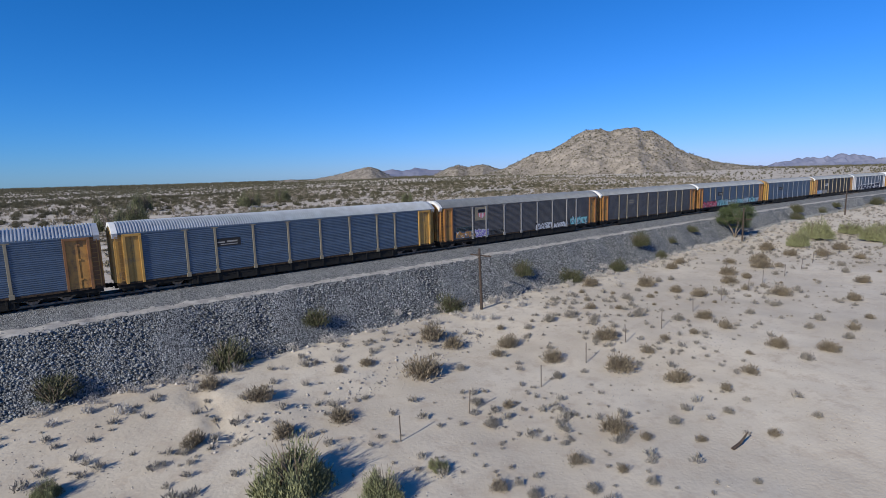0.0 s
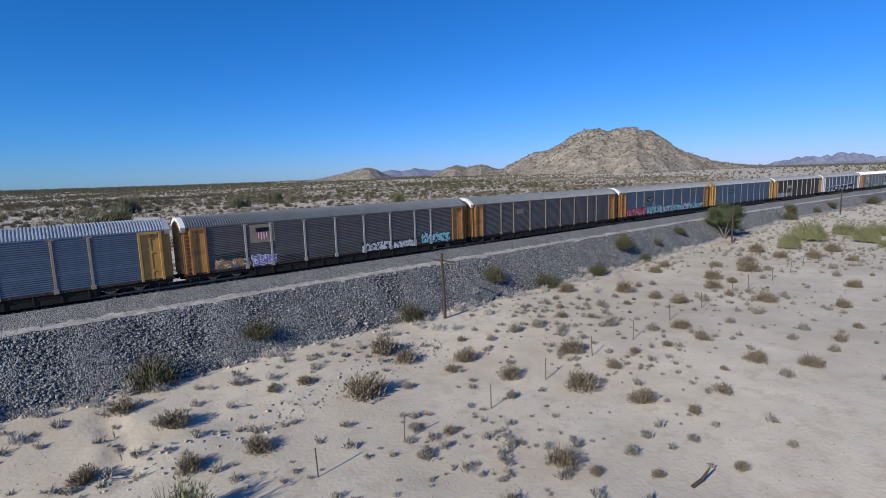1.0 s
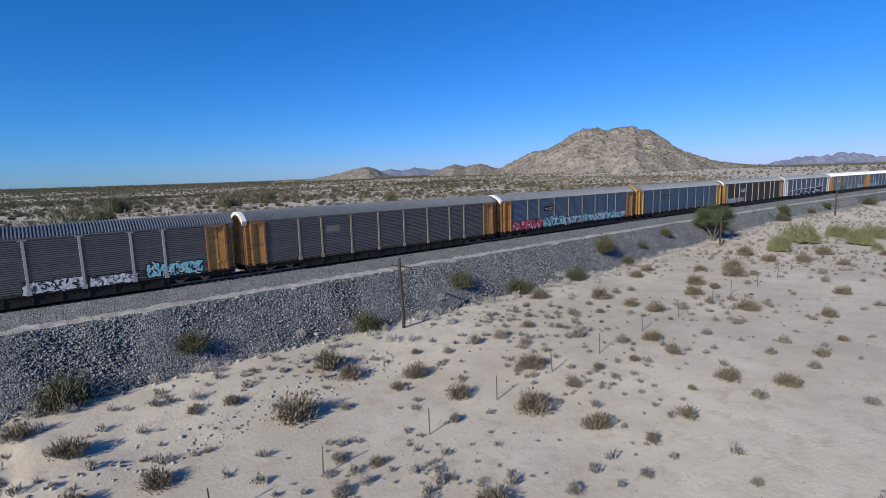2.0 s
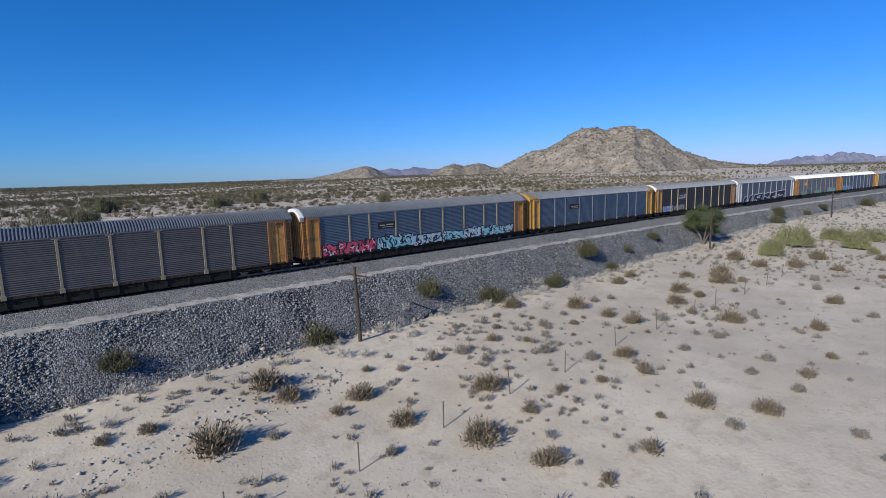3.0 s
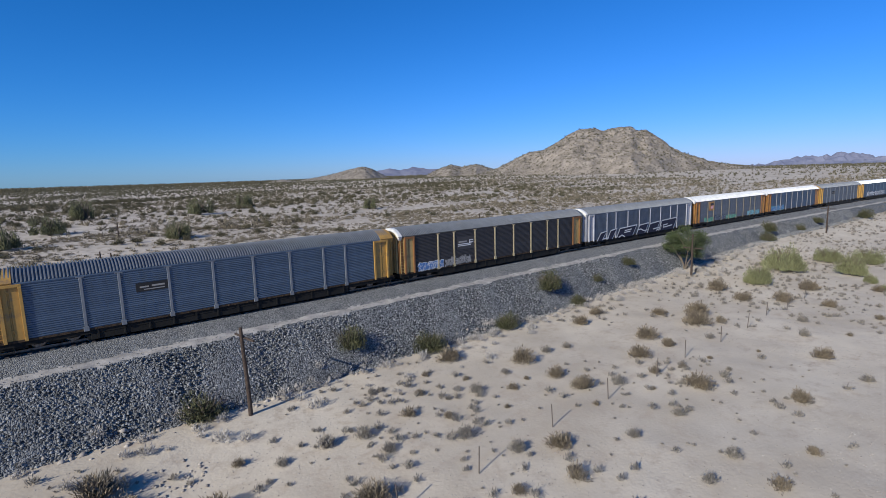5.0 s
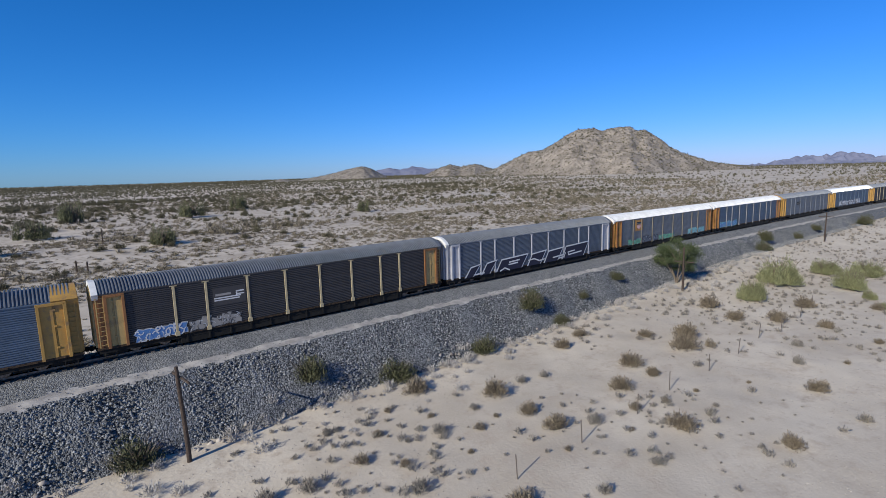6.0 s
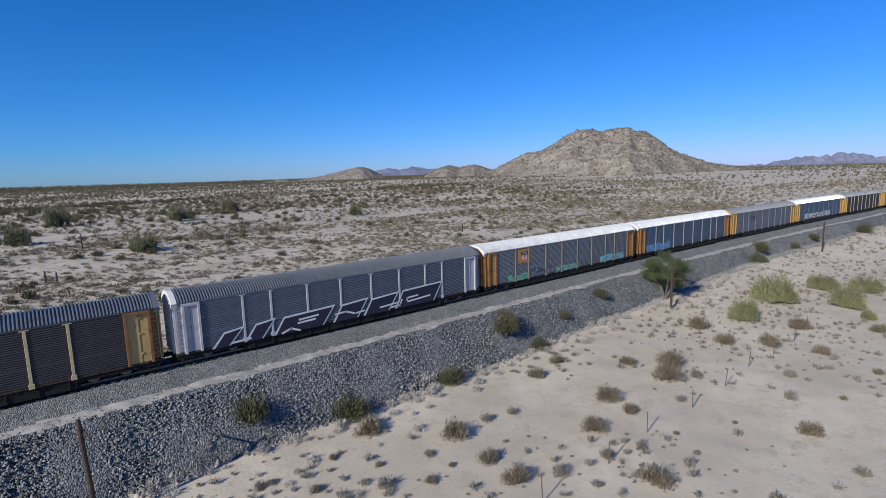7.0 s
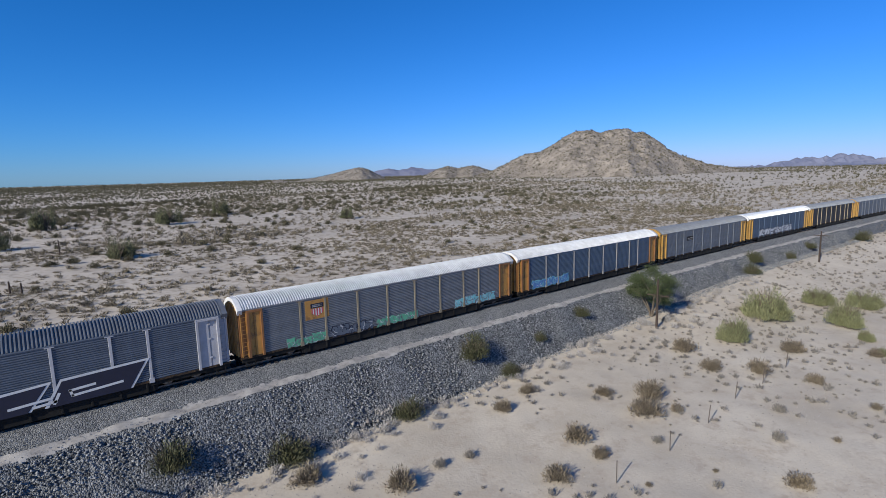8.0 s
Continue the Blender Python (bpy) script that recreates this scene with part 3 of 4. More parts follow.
def rail_car(label, side, post, end, roof, arch, deep_hood=False):
    """One enclosed car carrier, built about its middle, rails at z = 0."""
    car = tagged(new("autorack_car"), label, "railway car", "cars of the train")
    for facing, turn in ((-1, 0), (1, 180)):
        face = pose(0, 0, 0, 0, 0, turn)
        x = -HALF + HOOD
        for i, w in enumerate(BAYS):
            part("side_panel", PANEL[w], side, car, at=face @ pose(x, -1.48, 0))
            if i:
                part("post", MESH["post"], post, car, at=face @ pose(x, -1.48, 0))
            x += w
        part("side_sill", MESH["sill"], RUST, car, "rusty lower side sill darkened by painted shade", face @ pose(0, -1.49, 0))
        part("side_skirt", MESH["skirt"], UNDER, car, "black lower frame side with painted-in shade", face @ pose(0, -1.47, 0))
        part("top_rail", MESH["rail"], side, car, at=face @ pose(0, -1.50, 0))
        # near end and far end of this side
        plate_paint, frame_paint = end, BURNT if end in (ORANGE, AMBER) else end
        part("end_plate", MESH["hood"], plate_paint, car, "", face @ pose(-HALF, -1.48, 0))
        part("end_frame", MESH["hood_frame"], frame_paint, car, "", face @ pose(-HALF, -1.48, 0))
        part("ladder", MESH["ladder"], end, car, "", face @ pose(-HALF, -1.47, 0))
        mirrored = bpy.data.meshes.get("end_plate_mirrored") or mirror("end_plate_mirrored", MESH["rear_hood"])
        part("end_plate", mirrored, plate_paint, car, "", face @ pose(HALF, -1.48, 0))
        jamb = bpy.data.meshes.get("end_frame_mirrored") or mirror("end_frame_mirrored", MESH["rear_frame"])
        part("end_frame", jamb, frame_paint, car, "", face @ pose(HALF, -1.48, 0))
        rungs = bpy.data.meshes.get("ladder_mirrored") or mirror("ladder_mirrored", MESH["ladder"])
        part("ladder", rungs, end, car, "", face @ pose(HALF, -1.47, 0))
        # end pieces: one end for each turn
        part("end_door", MESH["door"], end, car, "ribbed folding end door", face @ pose(-HALF + 0.02, 0, 0))
        part("corner_post", MESH["corner"], frame_paint, car, "", face @ pose(-HALF + 0.02, 0, 0))
        corner = bpy.data.meshes.get("corner_post_mirrored") or mirror("corner_post_mirrored", MESH["corner"])
        part("corner_post", corner, frame_paint, car, "", face @ pose(HALF - 0.02, 0, 0))
        # end facing the sun is coloured bright, the other keeps the roof colour
        part("roof_end", MESH["roof_hood" if deep_hood else "roof_end"], end if deep_hood else (roof if turn else arch), car, "", face @ pose(-HALF, 0, 0))
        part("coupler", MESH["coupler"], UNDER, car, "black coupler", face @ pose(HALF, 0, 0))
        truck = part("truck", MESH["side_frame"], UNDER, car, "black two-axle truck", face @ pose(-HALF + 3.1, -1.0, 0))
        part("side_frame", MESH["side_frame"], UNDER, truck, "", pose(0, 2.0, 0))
        for wx in (-0.9, 0.9):
            part("wheel", MESH["wheel"], RAIL, truck, "worn steel wheel", pose(wx, 0.25, 0.40))
            part("wheel", MESH["wheel"], RAIL, truck, "worn steel wheel", pose(wx, 1.75, 0.40, 0, 0, 180))
    part("roof", MESH["roof"], roof, car, "ribbed metal roof")
    part("underframe", MESH["frame"], UNDER, car, "black underframe with painted-in shade")
    return car


def mirror(name, me):
    out = me.copy()
    out.name = name
    out.transform(Matrix.Diagonal((-1, 1, 1, 1)))
    out.flip_normals()
    return out


def quad(verts, faces, kinds, points, depth, kind):
    n = len(verts)
    verts += [(x, depth, z) for x, z in points]
    faces.append(tuple(range(n, n + len(points))))
    kinds.append(kind)


def strokes(verts, faces, kinds, a, b, width, depth, kind):
    dx, dz = b[0] - a[0], b[1] - a[1]
    d = math.hypot(dx, dz) or 1
    nx, nz = -dz / d * width / 2, dx / d * width / 2
    ex, ez = dx / d * width * 0.35, dz / d * width * 0.35
    quad(verts, faces, kinds, [(a[0] - nx - ex, a[1] - nz - ez), (b[0] - nx + ex, b[1] - nz + ez), (b[0] + nx + ex, b[1] + nz + ez), (a[0] + nx - ex, a[1] + nz - ez)], depth, kind)


def graffiti(car, x0, x1, z0, z1, count, fills, outline, seed, thick=0.2, out=0.0):
    """Sprayed lettering, unreadable: overlapping leaning shapes with a dark edge, a fill, and curved inner marks."""
    rng = random.Random(seed)
    verts, faces, kinds = [], [], []
    w = (x1 - x0) / count
    last = len(fills) + 1
    layer = 0
    for i in range(count):
        top = z1 - rng.random() * 0.25 * (z1 - z0)
        cx, cz, hh = x0 + (i + 0.5) * w, 0.5 * (z0 + top), 0.5 * (top - z0)
        fill = 1 + (i * len(fills)) // count
        lean = rng.uniform(-0.25, 0.45)
        corners = [(-0.55, -1), (-0.1, -1), (0.1, -0.82), (0.55, -1), (0.62, -0.2), (0.45, 0.1), (0.6, 0.9), (0.15, 1), (0.0, 0.75), (-0.5, 1), (-0.62, 0.2), (-0.45, -0.2)]
        corners = [(u + rng.uniform(-0.1, 0.1), v * rng.uniform(0.82, 1.0)) for u, v in corners]
        for size, kind, lift in ((1.0, 0, -0.064), (0.86, fill, -0.076)):
            quad(verts, faces, kinds, [(cx + (u * size * w + lean * v * size * hh * 0.6), cz + v * size * hh) for u, v in corners], lift - 0.0007 * i, kind)
        t = thick * min(w, z1 - z0) * 0.55
        for k in range(7):
            u, v = cx + rng.uniform(-0.42, 0.3) * w, cz + rng.uniform(-0.75, 0.6) * hh
            a, turn = rng.uniform(0, math.tau), rng.choice((-0.9, -0.4, 0.5, 1.0))
            kind = 0 if k < 4 else (last if k < 6 else fill)
            for _ in range(3):
                nu = min(max(u + 0.17 * w * math.cos(a), cx - 0.55 * w), cx + 0.55 * w)
                nv = min(max(v + 0.28 * hh * math.sin(a), z0 + 0.05), top - 0.03)
                strokes(verts, faces, kinds, (u, v), (nu, nv), t * (1.0 if k < 4 else 0.7), -0.088 - 0.0004 * (layer % 40), kind)
                layer += 1
                u, v, a = nu, nv, a + turn
    me = mesh_from("graffiti", verts, faces)
    for m in (outline, *fills, SPRAY_WHITE):
        me.materials.append(m)
    me.polygons.foreach_set("material_index", kinds)
    ob = new("graffiti", me)
    ob.parent = car
    ob.matrix_basis = pose(0, -1.485 - out, 0)
    return tagged(ob, "sprayed graffiti lettering along the lower side")


def plate(car, name, label, x, z, w, h, ground, bars):
    """A flat panel with plain bars (x, z, width, height, material) on it."""
    bm = bmesh.new()
    box(bm, -w / 2, w / 2, -0.062, -0.03, -h / 2, h / 2)
    base = part(name, finish(bm, name), ground, car, label, pose(x, -1.492, z))
    for bx, bz, bw, bh, m in bars:
        bm = bmesh.new()
        box(bm, -bw / 2, bw / 2, -0.070, -0.061, -bh / 2, bh / 2)
        part("bar", finish(bm, "bar"), m, base, "", pose(bx, 0, bz))
    return base


def stripes(car, x, width, z0, count, material, label):
    """Faded paint left on the ridges of the corrugation."""
    step = (EAVE - SILL) / 25
    for i in range(count):
        bm = bmesh.new()
        box(bm, -width / 2, width / 2, -0.066, -0.05, -0.028, 0.028)
        part("paint_stripe", finish(bm, "paint_stripe"), material, car, label, pose(x, -1.48, SILL + step * (z0 + i + 0.68)))


def emblem_bars():
    """A shield drawn as plain shapes: a blue head over red and white stripes."""
    rows = [(0, 0.30, 1.1, 0.36, NAVY), (0, 0.36, 0.8, 0.07, SPRAY_WHITE), (0, 0.24, 0.8, 0.07, SPRAY_WHITE)]
    for i in range(9):
        rows.append((-0.44 + 0.11 * i, -0.24 + 0.03 * abs(i - 4), 0.075, 0.62 - 0.06 * abs(i - 4), SPRAY_RED if i % 2 == 0 else SPRAY_WHITE))
    return rows


def dark_label(car, x):
    plate(car, "lettering_plate", "dark stencilled plate with a pale bar", x, 3.0, 2.0, 0.62, BLACK, [(-0.5, 0.02, 0.55, 0.10, GREY_POST), (0.35, 0.05, 0.8, 0.12, GREY_POST), (0.1, -0.16, 1.3, 0.06, GREY_POST)])


def build_train():
    cars = []
    a = rail_car("blue-grey corrugated autorack with orange end and bright zinc roof", BLUE_GREY, TAN_POST, ORANGE, ZINC, CREAM)
    cars.append(a)
    b = rail_car("blue-grey corrugated autorack with yellow posts and bright zinc roof", BLUE_GREY, TAN_POST, YELLOW, ZINC, WHITE)
    dark_label(b, -6.6)
    cars.append(b)
    c = rail_car("brown-grey autorack with a shield emblem and white graffiti", BROWN_GREY, GREY_POST, ORANGE, DULL_ZINC, WHITE)
    plate(c, "emblem_panel", "tan panel with a blue, red and white shield emblem", -8.2, 3.4, 2.0, 1.5, TAN_POST, emblem_bars())
    stripes(c, -10.7, 2.6, 4, 5, SPRAY_TEAL, "faded pale blue paint stripe")
    stripes(c, -5.6, 2.6, 0, 4, SPRAY_WHITE, "faded white paint stripe")
    stripes(c, 5.8, 2.6, 1, 4, SPRAY_WHITE, "faded white paint stripe")
    stripes(c, 8.4, 1.9, 1, 4, SPRAY_WHITE, "faded white paint stripe")
    graffiti(c, -12.1, -9.4, 0.84, 1.8, 4, [ORANGE], BLUE_GREY, 3)
    graffiti(c, -9.2, -7.2, 0.7, 1.8, 3, [SPRAY_PURPLE], SPRAY_WHITE, 4)
    graffiti(c, 1.0, 4.2, 0.66, 1.75, 4, [SPRAY_WHITE], BLACK, 5)
    graffiti(c, 4.6, 7.4, 0.66, 1.5, 4, [SPRAY_WHITE], BROWN_GREY, 6)
    graffiti(c, 8.0, 11.8, 0.66, 2.1, 4, [SPRAY_TEAL], BLACK, 7)
    cars.append(c)
    d = rail_car("plain brown-grey autorack with tan posts", BROWN_GREY, TAN_POST, ORANGE, DULL_ZINC, WHITE)
    plate(d, "lettering_plate", "brown plate with faint gold bars", -6.4, 3.1, 1.5, 0.7, BROWN_GREY, [(0, 0.15, 1.1, 0.12, TAN_POST), (0, -0.1, 1.2, 0.12, TAN_POST)])
    cars.append(d)
    e = rail_car("blue-grey autorack with a long red and teal graffiti band", BLUE_GREY, TAN_POST, ORANGE, DULL_ZINC, WHITE)
    dark_label(e, -5.6)
    graffiti(e, -12.4, -6.9, 0.66, 2.1, 7, [SPRAY_RED, SPRAY_RED], BLACK, 11, 0.24, 0.055)
    graffiti(e, -6.8, 1.0, 0.66, 2.2, 8, [SPRAY_TEAL, SPRAY_ICE], NAVY, 12, 0.24, 0.055)
    graffiti(e, 1.2, 11.9, 0.66, 2.0, 11, [SPRAY_TEAL, SPRAY_ICE, SPRAY_TEAL, SPRAY_ICE], NAVY, 13, 0.24, 0.055)
    cars.append(e)
    f = rail_car("blue-grey autorack with yellow ends and yellow roof hoods", BLUE_GREY, MID_GREY, YELLOW, DULL_ZINC, YELLOW, True)
    dark_label(f, -5.6)
    cars.append(f)
    g = rail_car("dark brown autorack with cream posts and a white line emblem", DARK_BROWN, CREAM, AMBER, DULL_ZINC, WHITE)
    plate(g, "lettering_plate", "dark plate with white lines and a hook shape", -5.9, 2.95, 2.3, 1.3, DARK_BROWN, [(-0.15, -0.12, 1.9, 0.09, SPRAY_WHITE), (-0.2, -0.28, 1.8, 0.09, SPRAY_WHITE), (-0.45, 0.12, 1.1, 0.16, GREY_POST), (0.75, 0.22, 0.6, 0.10, SPRAY_WHITE), (0.5, 0.08, 0.10, 0.3, SPRAY_WHITE), (0.8, 0.0, 0.5, 0.08, SPRAY_WHITE)])
    graffiti(g, -12.1, -9.0, 0.7, 1.7, 4, [SPRAY_BLUE], SPRAY_WHITE, 21)
    graffiti(g, -8.8, -5.2, 0.7, 1.9, 5, [GREY_POST], DARK_BROWN, 22, 0.1)
    cars.append(g)
    h = rail_car("lilac-grey autorack with huge navy white-edged graffiti", LILAC_GREY, LILAC_WHITE, LILAC_WHITE, DULL_ZINC, WHITE)
    big_graffiti(h)
    cars.append(h)
    i = rail_car("grey autorack with white roof, orange ends and a yellow emblem panel", MID_GREY, TAN_POST, ORANGE, WHITE_ROOF, WHITE)
    plate(i, "emblem_panel", "yellow panel with a small shield emblem", -8.2, 3.35, 2.0, 1.55, ORANGE, emblem_bars())
    graffiti(i, -10.8, -7.4, 0.66, 1.6, 5, [SPRAY_GREEN], MID_GREY, 31, 0.12)
    graffiti(i, -7.0, -3.2, 0.66, 1.8, 5, [LILAC_GREY], NAVY, 32, 0.12)
    graffiti(i, -2.8, 1.6, 0.66, 1.6, 5, [SPRAY_GREEN], MID_GREY, 33, 0.12)
    graffiti(i, 6.0, 11.5, 0.66, 1.8, 6, [SPRAY_TEAL], MID_GREY, 34, 0.12)
    cars.append(i)
    j = rail_car("dark blue-grey autorack with white roof and blue graffiti", BLUE_GREY, GREY_POST, ORANGE, WHITE_ROOF, WHITE)
    graffiti(j, -11.9, -5.6, 0.7, 1.9, 7, [SPRAY_BLUE], SPRAY_TEAL, 41, 0.12)
    cars.append(j)
    k = rail_car("plain grey autorack with yellow ends", MID_GREY, MID_GREY, YELLOW, DULL_ZINC, YELLOW)
    dark_label(k, -5.6)
    cars.append(k)
    m = rail_car("blue-grey autorack with white and blue graffiti", BLUE_GREY, BLUE_GREY, YELLOW, ZINC, WHITE)
    graffiti(m, -9.5, 5.5, 0.8, 2.4, 9, [SPRAY_WHITE], NAVY, 51, 0.16)
    cars.append(m)
    n = rail_car("brown autorack with cream posts and ends", DARK_BROWN, CREAM, YELLOW, DULL_ZINC, WHITE)
    cars.append(n)
    o = rail_car("plain grey autorack with yellow ends", MID_GREY, MID_GREY, YELLOW, DULL_ZINC, YELLOW)
    cars.append(o)
    p = rail_car("plain blue-grey autorack with yellow posts", BLUE_GREY, TAN_POST, YELLOW, ZINC, WHITE)
    cars.append(p)
    return cars


def big_graffiti(car):
    """A band of slanted navy slabs with white edges, rising along the car."""
    verts, faces, kinds = [], [], []
    slabs = ((-12.0, 1.5, 1.25), (-9.7, 1.6, 1.4), (-7.5, 4.4, 1.5), (-2.5, 2.6, 1.55), (0.4, 2.9, 1.55), (3.7, 4.7, 1.75))
    for i, (x, w, h) in enumerate(slabs):
        z0, z1, lean = 0.64, 0.64 + h, 0.9
        quad(verts, faces, kinds, [(x, z0), (x + w - 0.2, z0), (x + w + lean, z1), (x + lean, z1 - 0.18)], -0.062 - 0.001 * i, 1)
        quad(verts, faces, kinds, [(x + 0.2, z0 - 0.02), (x + w - 0.36, z0 - 0.02), (x + w + lean - 0.25, z1 - 0.15), (x + lean + 0.05, z1 - 0.33)], -0.072 - 0.001 * i, 0)
    for a, b in (((-10.2, 0.95), (-8.7, 1.0)), ((-4.4, 1.75), (-2.6, 1.85)), ((-4.5, 1.45), (-2.9, 1.52)), ((-6.0, 0.8), (-5.2, 1.1)), ((-5.2, 1.1), (-4.4, 0.75)), ((-0.9, 1.5), (0.2, 1.6)), ((0.2, 1.6), (1.2, 1.2)), ((1.2, 1.2), (2.2, 1.3)), ((4.0, 1.25), (6.2, 1.4)), ((5.2, 1.0), (6.4, 1.1)), ((6.3, 0.95), (6.6, 1.6)), ((7.2, 1.65), (8.6, 1.75)), ((7.3, 1.25), (10.2, 1.45)), ((7.3, 1.25), (7.2, 1.65))):
        strokes(verts, faces, kinds, (a[0] * 0.895 - 1.45, a[1] * 0.85), (b[0] * 0.895 - 1.45, b[1] * 0.85), 0.15, -0.085, 1)
    me = mesh_from("graffiti", verts, faces)
    for m in (NAVY, SPRAY_WHITE):
        me.materials.append(m)
    me.polygons.foreach_set("material_index", kinds)
    ob = new("graffiti", me)
    ob.parent = car
    ob.matrix_basis = pose(0, -1.54, 0)
    tagged(ob, "huge slanted navy graffiti slabs with white edges")


# ---- poles and fence ----
def utility_pole(x, y, height, lean, turn, arm):
    z = bank(x, y)
    pole = tagged(new("utility_pole"), "old dark wooden utility pole with a bare crossarm", "utility pole", "poles along the railway")
    bm = bmesh.new()
    rings = []
    for i in range(8):
        u = i / 7
        c, r = Vector((0.03 * math.sin(5 * u), 0.02 * math.sin(3 * u), -0.3 + (height + 0.3) * u)), 0.15 - 0.045 * u
        rings.append([bm.verts.new(c + Vector((r * math.cos(k * math.tau / 10), r * math.sin(k * math.tau / 10), 0))) for k in range(10)])
    for low, high in zip(rings, rings[1:]):
        for k in range(10):
            bm.faces.new((low[k], low[(k + 1) % 10], high[(k + 1) % 10], high[k]))
    bm.faces.new(rings[-1])
    part("shaft", finish(bm, "shaft"), POLE, pole)
    bm = bmesh.new()
    box(bm, -0.05, 0.05, -1.25, 1.25, -0.06, 0.06)
    part("crossarm", finish(bm, "crossarm", 0.01), POLE, pole, "", pose(0.14, 0, height - arm))
    for s in (-1, 1):
        bm = bmesh.new()
        tube(bm, (0.16, 0.55 * s, height - arm), (0.12, 0.05 * s, height - arm - 0.5), 0.018, 0.018, 5)
        part("brace", finish(bm, "brace"), POST, pole)
        for q in (0.4, 1.05):
            bm = bmesh.new()
            tube(bm, (0.14, q * s, height - arm + 0.05), (0.14, q * s, height - arm + 0.18), 0.028, 0.022, 6)
            part("insulator_pin", finish(bm, "insulator_pin"), POST, pole)
    pole.matrix_basis = pose(x, y, z, 0, lean, turn)
    return pole


def fence_post_mesh():
    bm = bmesh.new()
    box(bm, -0.012, 0.012, -0.03, 0.03, -0.3, 1.45)
    box(bm, 0.012, 0.04, -0.008, 0.008, -0.3, 1.45)
    for i in range(7):
        box(bm, -0.02, -0.011, -0.015, 0.015, 0.2 + 0.17 * i, 0.225 + 0.17 * i)
    return finish(bm, "fence_post")


def build_fence():
    me = fence_post_mesh()
    me.materials.append(POST)
    rng = random.Random(8)
    for x in (11.2, 16.8, 21.6, 27.4, 32.7, 37.8, 42.5, 48.9, 54.5, 60.3, 65.5, 71.4, 76.9, 82.7, 87.5, 93.1, 98.6):
        y = -23.0 + 0.25 * math.sin(x * 0.4)
        ob = tagged(new("fence_post", me), "thin rusty steel fence post in the sand", "fence post", "posts of the fence line")
        ob.matrix_basis = pose(x, y, land(x, y), rng.uniform(-4, 4), rng.uniform(-4, 4), rng.uniform(0, 40))
    for x, y, h in ((45.2, 127, 4.2), (36, 76, 2.2), (137, 77, 2.6), (37.6, 74.6, 1.9)):
        bm = bmesh.new()
        tube(bm, (0, 0, -0.3), (0, 0, h), 0.16, 0.13, 8)
        ob = tagged(new("wooden_post", finish(bm, "wooden_post")), "dark weathered wooden post on the open plain", "post")
        ob.data.materials.append(POLE)
        ob.matrix_basis = pose(x, y, land(x, y))


# ---- plants ----
def leaf_cloud(rng, count, size, radius, height, hollow, upright):
    """Arrays of small blades spread through an uneven dome."""
    lobes = [(rng.uniform(-0.5, 0.5), rng.uniform(-0.5, 0.5), rng.uniform(0.45, 1.0)) for _ in range(8)]
    verts, faces = [], []
    for _ in range(count):
        lx, ly, lh = rng.choice(lobes)
        a, u = rng.uniform(0, math.tau), rng.random() ** hollow
        e = math.asin(rng.uniform(0.0, 1.0))
        p = Vector((radius * (0.72 * lx + 0.52 * u * math.cos(a) * math.cos(e)), radius * (0.72 * ly + 0.52 * u * math.sin(a) * math.cos(e)), height * (0.06 + lh * 0.94 * u * math.sin(e))))
        out = Vector((p.x, p.y, 0.35 * height + upright * height))
        out = (out.normalized() + Vector((rng.uniform(-1, 1), rng.uniform(-1, 1), rng.uniform(-1, 1))) * 0.6).normalized()
        side = out.cross(Vector((rng.uniform(-1, 1), rng.uniform(-1, 1), rng.uniform(-1, 1)))).normalized()
        ln, wd = size * rng.uniform(0.7, 1.5), size * rng.uniform(0.22, 0.42)
        n = len(verts)
        verts += [p - side * wd * 0.5, p + side * wd * 0.5, p + out * ln]
        faces.append((n, n + 1, n + 2))
    return verts, faces


def shrub_mesh(name, seed, leaves, size, radius, height, hollow, upright, leaf, twigs=22, wood=BARK, ragged=0):
    rng = random.Random(seed)
    if ragged:
        verts, faces = [], []
        for k in range(ragged):
            a, d, r = rng.uniform(0, math.tau), radius * rng.uniform(0.25, 0.8), radius * rng.uniform(0.34, 0.62)
            v, f = leaf_cloud(rng, leaves // ragged, size, r, height * rng.uniform(0.5, 1.0), hollow, upright)
            n, at = len(verts), Vector((d * math.cos(a), d * math.sin(a), 0))
            verts += [p + at for p in v]
            faces += [tuple(i + n for i in q) for q in f]
    else:
        verts, faces = leaf_cloud(rng, leaves, size, radius, height, hollow, upright)
    kinds = [0] * len(faces)
    for _ in range(twigs):
        a, r = rng.uniform(0, math.tau), radius * rng.uniform(0.2, 0.85)
        tip = Vector((r * math.cos(a), r * math.sin(a), height * rng.uniform(0.4, 0.8)))
        mid = tip * 0.45 + Vector((rng.uniform(-0.1, 0.1), rng.uniform(-0.1, 0.1), 0.05)) * radius
        w = 0.014 * (radius + 0.4)
        for p, q, w0, w1 in ((Vector((0, 0, -0.08)), mid, w, w * 0.7), (mid, tip, w * 0.7, w * 0.2)):
            n = len(verts)
            for c, ww in ((p, w0), (q, w1)):
                verts += [c + Vector((ww, 0, 0)), c + Vector((-ww * 0.5, ww * 0.87, 0)), c + Vector((-ww * 0.5, -ww * 0.87, 0))]
            faces += [(n, n + 1, n + 4, n + 3), (n + 1, n + 2, n + 5, n + 4), (n + 2, n, n + 3, n + 5)]
            kinds += [1] * 3
    me = mesh_from(name, verts, faces, leaf)
    me.materials.append(wood)
    me.polygons.foreach_set("material_index", kinds)
    return me


